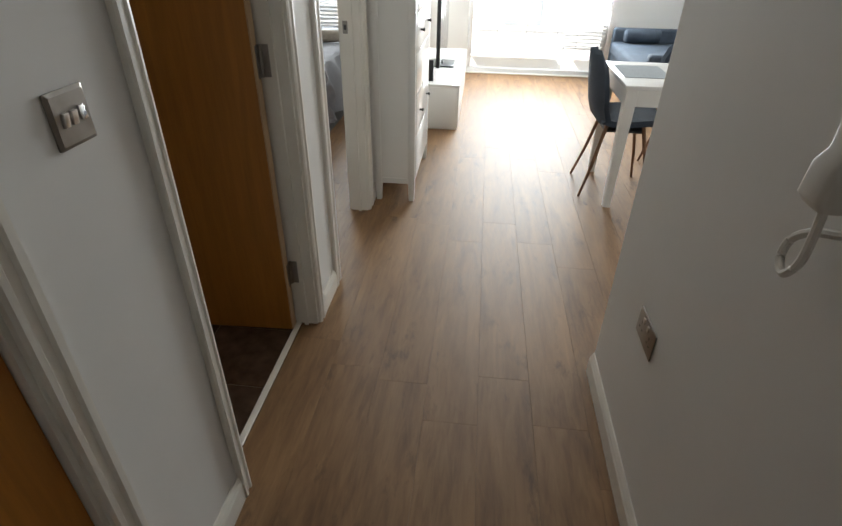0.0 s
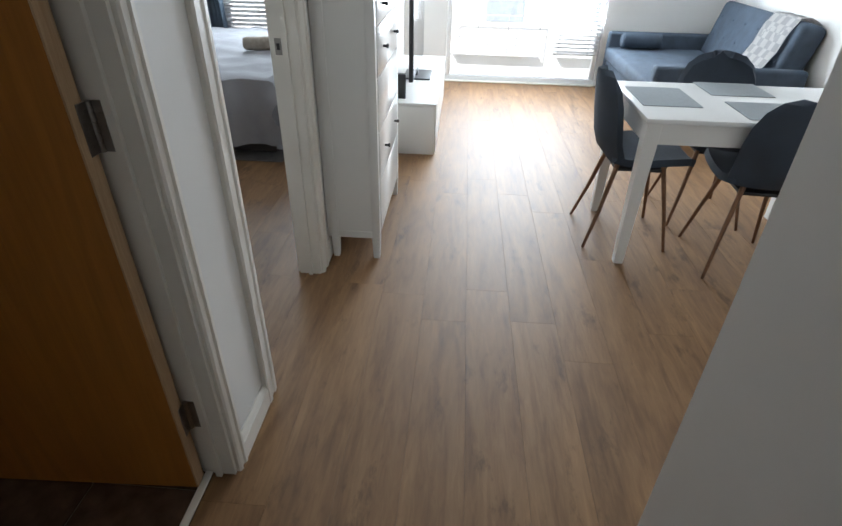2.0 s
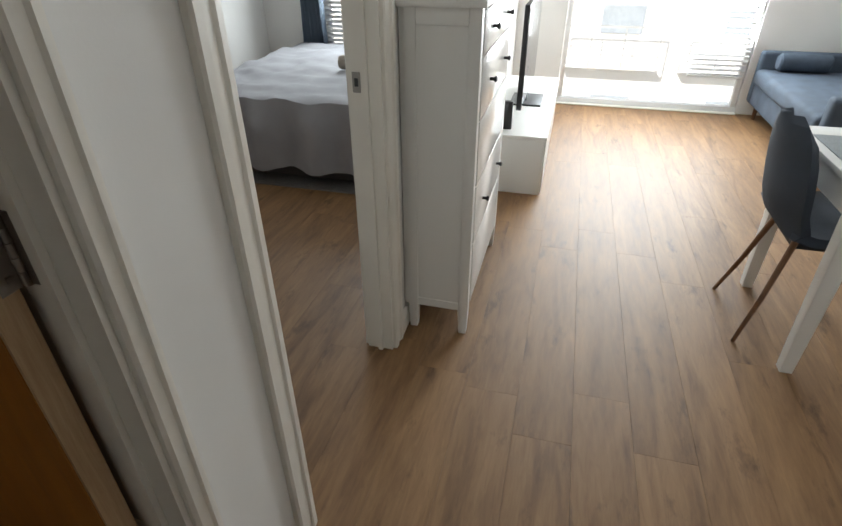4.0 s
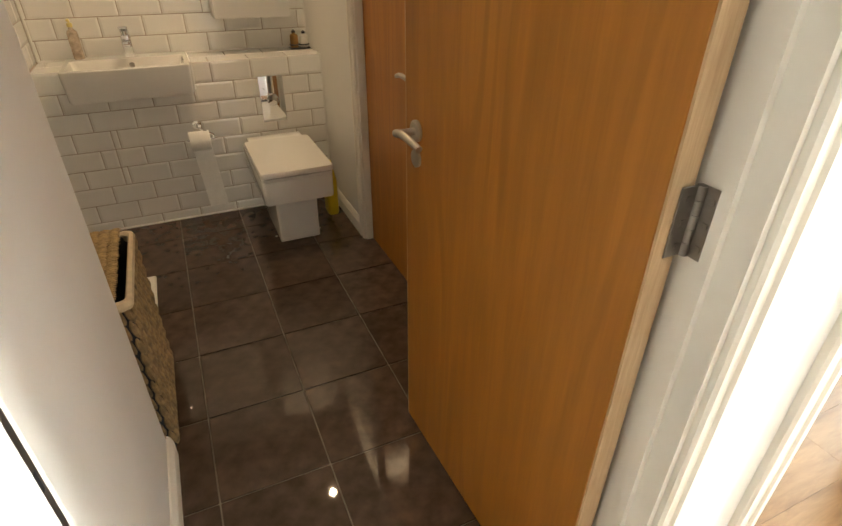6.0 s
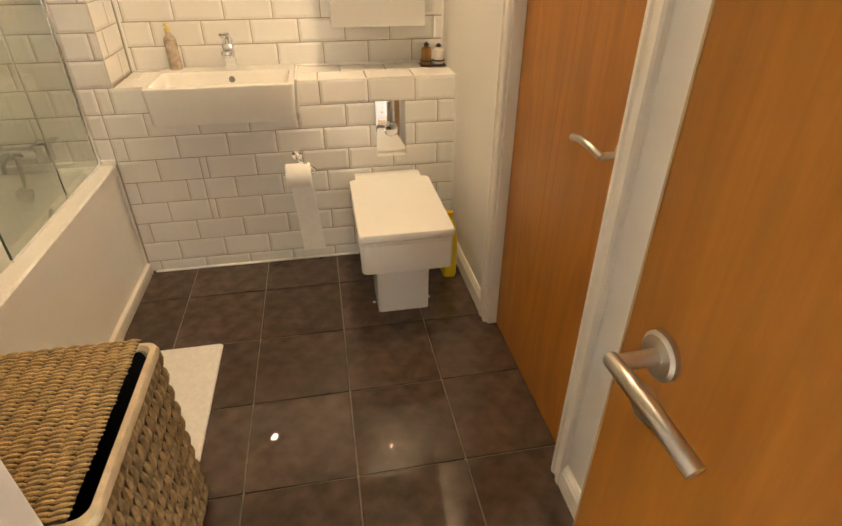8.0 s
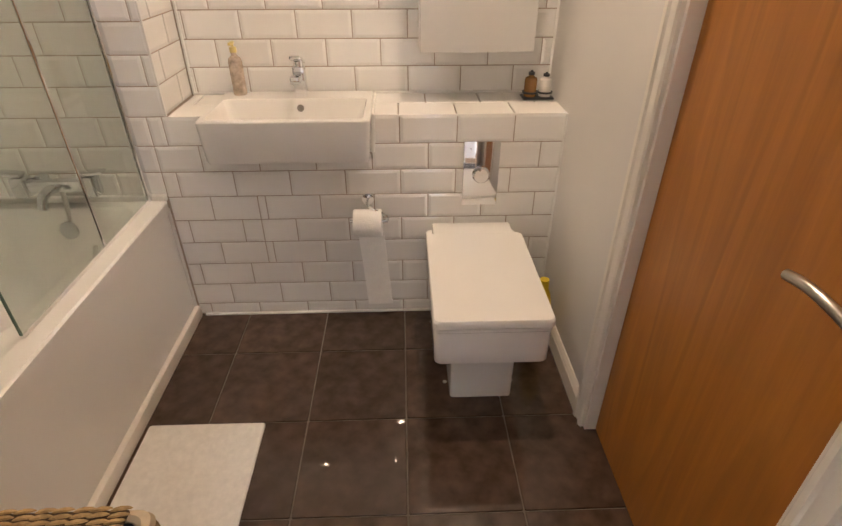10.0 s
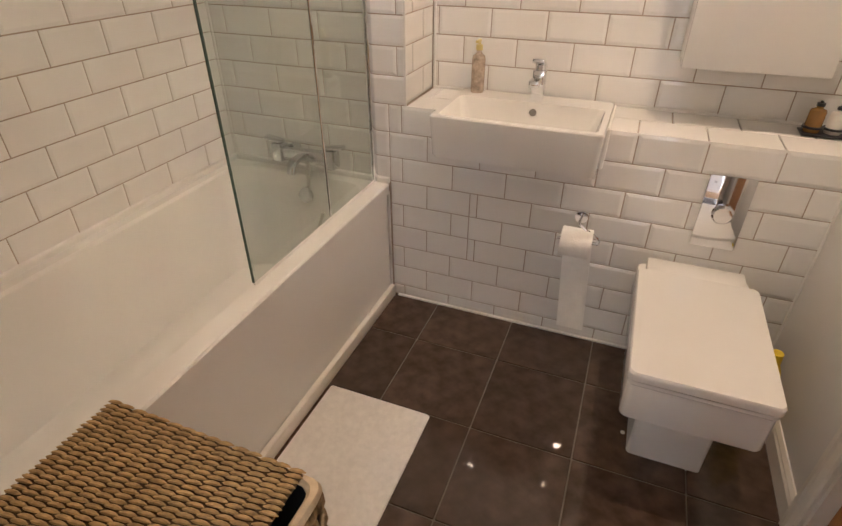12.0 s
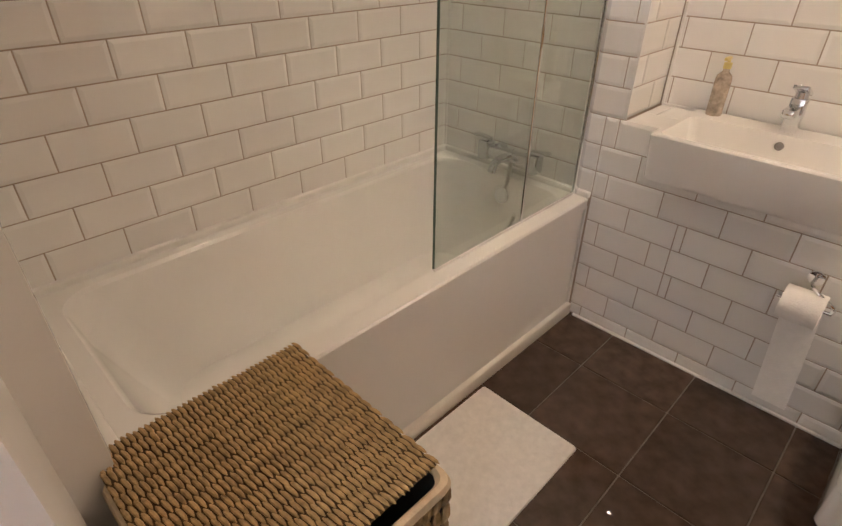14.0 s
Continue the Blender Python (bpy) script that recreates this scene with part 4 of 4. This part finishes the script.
sf = thing("sofa", (0, 0, 0), "grey-blue fabric sofa with bolster against the wall", "sofa")
SX0, SX1, SY0, SY1 = 2.74, 3.92, 6.15, 7.80
part("base", box(SX0 + 0.03, SX1 - 0.05, SY0 + 0.06, SY1 - 0.06, 0.13, 0.30, 0.02), SOFA, sf)
part("seat_cushion", box(SX0, SX1 - 0.24, SY0 + 0.10, SY1 - 0.10, 0.30, 0.43, 0.04, 3), SOFA, sf)
bk = part("backrest", box(-0.10, 0.10, -0.72, 0.72, 0.0, 0.50, 0.05, 3), SOFA, sf)
bk.matrix_basis = pose(SX1 - 0.17, (SY0 + SY1) / 2, 0.38, 0, 14)
for y in (SY0, SY1 - 0.11):
    part("arm", box(SX0 + 0.02, SX1 - 0.04, y, y + 0.11, 0.13, 0.565, 0.03, 3), SOFA, sf)
bmb = lathe([(0, -0.19), (0.055, -0.19), (0.068, -0.175), (0.072, 0), (0.068, 0.175), (0.055, 0.19), (0, 0.19)], n=18)
bo = part("bolster", bmb, SOFA, sf, "round bolster cushion")
bo.matrix_basis = pose(3.05, SY1 - 0.19, 0.503, 0, 90)
for x in (SX0 + 0.1, SX1 - 0.14):
    for y in (SY0 + 0.1, SY1 - 0.1):
        part("leg", lathe([(0, 0), (0.014, 0), (0.022, 0.13), (0, 0.13)], x, y, 0, 12), COPPER, sf)
for i in range(6):
    for k in range(2):
        bu = part("button", lathe([(0, 0), (0.013, 0), (0.010, 0.006), (0, 0.008)], n=10), SOFA, bk)
        bu.matrix_basis = pose(-0.099, -0.6 + i * 0.24, 0.2 + k * 0.16, 0, -90)
bl = thing("throw_blanket", (SX1 - 0.17, 6.55, 0.38), "pale checked throw draped over the sofa back", "blanket")
bm = bmesh.new()
rows = []
for k, (x, z) in enumerate(((-0.30, 0.10), (-0.17, 0.12), (-0.135, 0.25), (-0.125, 0.40), (-0.09, 0.51), (0.0, 0.53), (0.10, 0.50), (0.12, 0.35))):
    rows.append([bm.verts.new((x + 0.006 * math.sin(i * 1.7 + k), -0.20 + i * 0.05, z + 0.006 * math.cos(i * 2.1 + k))) for i in range(9)])
for a, b in zip(rows, rows[1:]):
    for i in range(8):
        bm.faces.new((a[i], a[i + 1], b[i + 1], b[i]))
bmesh.ops.solidify(bm, geom=bm.faces[:], thickness=0.012)
t = part("cloth", bm, CHECK, bl)
t.matrix_basis = pose(0, 0, 0, 0, 14)


def glazed(name, x0, x1, y, z0, z1, panels, rail, label, half=0.03):
    """Framed glazing: one frame, each pane, each sash bar."""
    w = thing(name, (0, 0, 0), label, "window", kind="structure")
    part("window_frame", box(x0, x1, y, y + 0.07, z1 - 0.06, z1, 0.004), UPVC, w)
    part("window_sill", box(x0, x1, y - 0.01, y + 0.07, z0, z0 + 0.055, 0.004), UPVC, w)
    step = (x1 - x0) / panels
    for k in range(panels + 1):
        xc = min(max(x0 + k * step, x0 + 0.03), x1 - 0.03)
        part("mullion", box(xc - half, xc + half, y + 0.001, y + 0.069, z0 + 0.055, z1 - 0.06, 0.004), UPVC, w)
    for k in range(panels):
        a, b = x0 + k * step + 0.032, x0 + (k + 1) * step - 0.032
        g = part("pane", box(a, b, y + 0.03, y + 0.042, z0 + 0.056, z1 - 0.061), GLASS, w)
        g.visible_shadow = False
        if rail:
            part("rail", box(a, b, y + 0.012, y + 0.06, rail - 0.03, rail + 0.03, 0.004), UPVC, w)
    return w


glazed("window_1", 1.12, 2.72, 7.86, 0.0, 2.12, 1, 0, "white framed glazed balcony doors full of daylight", 0.02)
glazed("window_2", -1.10, -0.10, 7.48, 0.45, 2.05, 1, 0, "white framed bedroom window full of daylight")


def blind(x0, x1, y, z0, z1, tilt, label):
    b = thing("venetian_blind", (0, 0, 0), label, "blind", "window blinds")
    part("head_rail", box(x0, x1, y - 0.02, y + 0.02, z1, z1 + 0.03, 0.003), BLIND, b)
    me = mesh("slat", box(x0 + 0.01, x1 - 0.01, -0.018, 0.018, -0.001, 0.001), BLIND)
    z = z0
    while z < z1:
        s = new("slat", me)
        s.parent = b
        s.matrix_basis = pose(0, y, z, tilt)
        z += 0.04
    for x in (x0 + 0.12, x1 - 0.12):
        part("cord", tube([(x, y, z0), (x, y, z1)], 0.0012, 6), BLIND, b)
    part("bottom_rail", box(x0 + 0.01, x1 - 0.01, y - 0.012, y + 0.012, z0 - 0.03, z0 - 0.018, 0.002), BLIND, b)
    return b


blind(2.22, 2.70, 7.81, 0.34, 2.06, 12, "white venetian blind with open slats at the balcony door")
blind(-1.06, -0.13, 7.43, 0.52, 2.0, 35, "white venetian blind lit by daylight in the bedroom")
structure("trim_door_track", box(1.12, 2.72, 7.80, 7.858, 0.0, 0.010, 0.003), GLOSS, "white floor track of the balcony doors", "trim")

# ---- bedroom ----
bd = thing("bed", (0, 0, 0), "double bed with a rumpled grey cover", "bed")
QX0, QX1, QY0, QY1 = -1.32, 0.04, 5.42, 7.36
part("base", box(QX0 + 0.05, QX1 - 0.05, QY0 + 0.06, QY1, 0.012, 0.26, 0.01), RUG, bd, "dark divan base")
part("mattress", box(QX0 + 0.02, QX1 - 0.02, QY0 + 0.03, QY1, 0.26, 0.50, 0.05, 3), BEDGREY, bd)
bm = bmesh.new()
NX, NY = 60, 68
grid = []
for j in range(NY + 1):
    row = []
    for i in range(NX + 1):
        x = QX0 - 0.42 + (QX1 - QX0 + 0.84) * i / NX
        y = QY0 - 0.42 + (QY1 - QY0 + 0.42) * j / NY
        dx = max(QX0 - x, x - QX1, 0)
        dy = max(QY0 - y, 0)
        d = min(math.hypot(dx, dy), 0.42)
        px = min(max(x, QX0), QX1) + (0.045 * math.sin(y * 19) + 0.05) * (1 if x > QX1 else -1 if x < QX0 else 0) * min(1, d / 0.15)
        py = max(y, QY0) - (0.045 * math.sin(x * 17) + 0.05) * (1 if y < QY0 else 0) * min(1, d / 0.15)
        row.append(bm.verts.new((px, py, 0.54 - d * 1.05 + 0.022 * noise.noise((x * 5, y * 5, 0)) + 0.010 * noise.noise((x * 14, y * 14, 2)))))
    grid.append(row)
for a, b in zip(grid, grid[1:]):
    for i in range(NX):
        bm.faces.new((a[i], a[i + 1], b[i + 1], b[i]))
part("bed_cover", bm, BEDGREY, bd, "grey cotton bed cover hanging in folds")
rg = thing("bedroom_rug", (-0.68, 6.2, 0.0), "flat dark grey rug under the bed", "rug")
part("rug_top", loft([rounded(0, 0, 0.755, 0.88, 0.01, 0.0005), rounded(0, 0, 0.757, 0.882, 0.01, 0.004), rounded(0, 0, 0.752, 0.877, 0.01, 0.009)]), RUGGREY, rg)
cu = thing("rolled_towel", (-0.22, 6.32, 0.60), "rolled tan towel lying on the bed", "towel")
part("roll", lathe([(0, -0.24), (0.04, -0.24), (0.052, -0.22), (0.055, 0.0), (0.052, 0.22), (0.04, 0.24), (0, 0.24)], n=16), TAN, cu).matrix_basis = pose(0, 0, 0, 0, 90, 8)

ct = thing("curtain", (-1.16, 7.36, 0.0), "blue-grey curtain gathered beside the bedroom window", "curtain")
bm = bmesh.new()
rows = []
for k in range(13):
    z = 0.12 + 2.05 * k / 12
    pinch = 0.62 + 0.38 * abs(k - 5) / 8
    rows.append([bm.verts.new(((-0.17 + 0.34 * i / 40) * pinch, 0.035 * math.sin(i * 0.95 + 0.2 * k), z)) for i in range(41)])
for a, b in zip(rows, rows[1:]):
    for i in range(40):
        bm.faces.new((a[i], a[i + 1], b[i + 1], b[i]))
bmesh.ops.solidify(bm, geom=bm.faces[:], thickness=0.004)
part("cloth", bm, CURTAIN, ct)
part("pole", tube([(-0.25, 0.0, 2.2), (0.5, 0.0, 2.2), (1.05, 0.0, 2.2)], 0.014, 12), STEEL, ct)

# ---- outside ----
structure("ground", box(-60, 60, 8.2, 90, -9.1, -9.0), PAVE, "grey paved ground far below the windows", "ground")
bl2 = thing("building", (0, 24, -9.0), "pale rendered apartment building across the street", "building", kind="structure")
part("wall", box(-18, 22, 0, 10, 0, 13.5), STONE, bl2)
part("roof", box(-18.3, 22.3, -0.3, 10.3, 13.5, 13.8), STONE, bl2)
for fz in range(4):
    for k in range(-4, 5):
        wx0, wz0 = 2.1 + k * 4.1, 0.25 + fz * 3.1
        part("window", box(wx0, wx0 + 1.42, -0.06, 0.04, wz0 + 0.93, wz0 + 1.85), DARKGLASS, bl2)
        bal = part("balcony", box(wx0 - 1.4, wx0 + 2.0, -1.1, 0.0, wz0 - 0.1, wz0 - 0.04), STONE, bl2, "narrow balcony slab with a metal railing")
        bm = box(wx0 - 1.4, wx0 + 2.0, -1.1, -1.05, wz0 + 1.25, wz0 + 1.31)
        for rz in (0.25, 0.5, 0.75, 1.0):
            box(wx0 - 1.4, wx0 + 2.0, -1.085, -1.065, wz0 + rz, wz0 + rz + 0.03, bm=bm)
        for px in (-1.4, -0.3, 0.8, 1.95):
            box(wx0 + px, wx0 + px + 0.05, -1.1, -1.05, wz0 - 0.04, wz0 + 1.25, bm=bm)
        part("railing", bm, PAVE, bal, "grey metal railing")

# ---- floor planks ----
PW, PL = 0.192, 1.28
cache = {}


def plank_mesh(w, l):
    key = (round(w, 3), round(l, 3))
    if key not in cache:
        g = 0.00015
        bm = loft([rounded(0, 0, w / 2 - g, l / 2 - g, 0.0004, -0.004, 1), rounded(0, 0, w / 2 - g, l / 2 - g, 0.0004, -0.0008, 1), rounded(0, 0, w / 2 - g - 0.0004, l / 2 - g - 0.0004, 0.0004, 0.0, 1)])
        cache[key] = mesh("plank", bm, PLANK)
    return cache[key]


def planks(x0, x1, y0, y1, seed):
    rng = random.Random(seed)
    x = x0
    while x < x1 - 0.01:
        xe = min(x + PW, x1)
        y = y0 - rng.uniform(0.05, PL - 0.05)
        while y < y1 - 0.005:
            a, b = max(y, y0), min(y + PL, y1)
            if b - a > 0.01:
                o = new("plank", plank_mesh(xe - x, b - a))
                o.parent = floor
                o.location = ((x + xe) / 2, (a + b) / 2, 0.0)
            y += PL
        x = xe


planks(XB + 0.032, 3.95, 1.0, 7.84, 5)
planks(XB + 0.032 - 12 * PW, XB + 0.032, 3.16, 7.45, 9)

# ---- bathroom floor tiles ----
bm = loft([rounded(0, 0, 0.1700, 0.1620, 0.003, 0.0, 1), rounded(0, 0, 0.1700, 0.1620, 0.003, 0.0030, 1), rounded(0, 0, 0.1688, 0.1608, 0.003, 0.0040, 1)])
tile_me = mesh("tile", bm, BROWN)
for i in range(8):
    for j in range(7):
        tx, ty_ = -0.765 - 0.345 * (i - 3.5), 2.475 + 0.329 * (j - 4.5)
        if tx > XB + 0.04 or tx < XT - 0.12 or ty_ > YD + 0.12 or (tx > XE + 0.1 and ty_ < 1.8):
            continue
        o = new("tile", tile_me)
        o.parent = wet
        o.location = (tx, ty_, 0.0)

# ---- metro wall tiles ----
TW, TH, TD, TG = 0.2035, 0.0985, 0.008, 0.0040
mcache = {}


def metro_mesh(w, h, edge=0.011):
    key = (round(w, 3), round(h, 3), edge)
    if key not in mcache:
        a, b = w / 2 - TG / 2, h / 2 - TG / 2
        e = min(edge, a * 0.5, b * 0.5)
        bm = loft([[(x, y, z) for x, y in ((-p, -q), (p, -q), (p, q), (-p, q))] for p, q, z in ((a, b, 0.0), (a, b, TD * 0.66 if edge > 0.005 else TD - edge), (a - e, b - e, TD))])
        mcache[key] = mesh("tile", bm, METRO)
    return mcache[key]


def tiled(name, origin, u, n, length, z0, z1, shift, first, label, gap=None, cut=None, th=TH):
    """Brick-bond metro tiles on an upright face: origin at its foot, u along it, n out of it."""
    t = thing(name, (0, 0, 0), label, "wall tiles", kind="structure")
    o, u, n = Vector(origin), Vector(u), Vector(n)
    basis = Matrix((u, Vector((0, 0, 1)), n)).transposed()
    if basis.determinant() < 0:
        basis = Matrix((-u, Vector((0, 0, 1)), n)).transposed()
    z, row = z0, 0
    while z < z1 - 0.004:
        h = first if row == 0 else th
        h = min(h, z1 - z)
        if z1 - z - h < 0.03:
            h = z1 - z
        s = -TW + ((shift + (TW / 2 if row % 2 else 0)) % TW)
        while s < length - 0.002:
            a, b = max(s, 0.0), min(s + TW, length)
            runs = [(a, b)]
            if gap and z + h / 2 > gap[2]:
                runs = [(a, min(b, gap[0])), (max(a, gap[1]), b)]
            if cut and cut[1] < z + h / 2 < cut[2] and a < cut[0] < b:
                runs = [(a, cut[0]), (cut[0], b)]
            for p, q in runs:
                if q - p > 0.012 and h > 0.012:
                    c = o + u * ((p + q) / 2) + Vector((0, 0, z + h / 2)) - n * 0.0035
                    ob = new("tile", metro_mesh(q - p, h))
                    ob.parent = t
                    ob.matrix_basis = Matrix.Translation(c) @ basis.to_4x4()
            s += TW
        z += h
        row += 1
    return t


F = XT - 0.007
LZ = 0.852    # top of the tiled ledge
tiled("wall_tiles_low", (F, 1.605, 0), (0, 1, 0), (1, 0, 0), YD - 1.605, 0.008, LZ, 0.051, 0.051, "white bevelled metro tiles below the ledge", (0.211, 0.759, 0.72), (0.327, 0.27, 0.54))
tiled("wall_tiles_bath_end", (F, YB, 0), (0, 1, 0), (1, 0, 0), 1.605 - YB, 0.556, LZ, 0.168, 0.094, "white bevelled metro tiles at the tap end of the bath")
tiled("wall_tiles_pillar", (F, YB, 0), (0, 1, 0), (1, 0, 0), 1.677 - YB, LZ, H, 0.068, 0.1015, "white bevelled metro tiles over the tap end of the bath")
tiled("wall_tiles_upper", (XN - 0.007, 1.676, 0), (0, 1, 0), (1, 0, 0), YD - 1.676, LZ, H, 0.0155, 0.1005, "white bevelled metro tiles above the ledge")
tiled("wall_tiles_return", (XN - 0.003, 1.666, 0), (1, 0, 0), (0, 1, 0), XT - XN - 0.003, LZ, H, 0.10, 0.101, "white bevelled metro tiles on the boxing's side")
tiled("wall_tiles_back", (XT - 0.003, YB - 0.007, 0), (1, 0, 0), (0, 1, 0), XE - XT, 0.556, H, 0.163, 0.098, "white bevelled metro tiles along the bath", th=0.1004)
tiled("wall_tiles_foot", (XE + 0.0, YB, 0), (0, 1, 0), (-1, 0, 0), 0.738, 0.556, 2.0, 0.058, 0.094, "white bevelled metro tiles at the foot of the bath")
lt = thing("ledge_tiles", (0, 0, 0), "white metro tiles laid along the ledge", "wall tiles", kind="structure")
LD = (XT - XN - 0.002) / 2
for y0, y1 in ((1.676, 1.804), (2.376, YD)):
    for k in range(2):
        y = y1
        w = 0.085 if k else 0.187
        while y > y0 + 0.01:
            w = min(w, y - y0)
            o = new("tile", metro_mesh(LD, w, 0.0015))
            o.parent = lt
            o.location = (XT - 0.003 - LD * (k + 0.5), y - w / 2, LZ - 0.008)
            y -= w
            w = TW
structure("trim_tile_foot", box(XT - 0.012, XT + 0.006, 1.626, YD - 0.016, 0.0, 0.010, 0.003), SEAL, "white sealant strip at the foot of the tiles", "trim")
bm = bmesh.new()
for px, py, z0, z1, rr in ((XN - 0.002, 1.677, 0.855, H, 0.006), (XT - 0.003, YB - 0.003, 0.556, H, 0.006), (XE - 0.006, YB - 0.003, 0.556, 2.0, 0.006), (XT - 0.002, BY1 - 0.010, 0.04, BZ - 0.04, 0.007), (XT - 0.004, 1.675, 0.855, H, 0.0035), (XN - 0.002, YD - 0.002, 0.855, H, 0.005), (XT - 0.003, YD - 0.002, 0.1, 0.850, 0.005)):
    tube([(px, py, z0), (px, py, (z0 + z1) / 2), (px, py, z1)], rr, 8, bm=bm)
for y0, y1 in ((1.676, 1.806), (2.374, YD)):
    tube([(XN, y0, 0.854), (XN, (y0 + y1) / 2, 0.854), (XN, y1, 0.854)], 0.006, 8, bm=bm)
for sy in (1.804, 2.376):
    tube([(XN + 0.01, sy, 0.853), ((XN + XT) / 2, sy, 0.853), (XT, sy, 0.853)], 0.005, 8, bm=bm)
    tube([(XT - 0.004, sy - 0.004 * (1 if sy > 2 else -1), 0.72), (XT - 0.004, sy, 0.79), (XT - 0.004, sy, 0.855)], 0.009, 8, bm=bm)
structure("trim_corner_beads", bm, SEAL, "white sealant beads in the tiled corners", "trim", True)
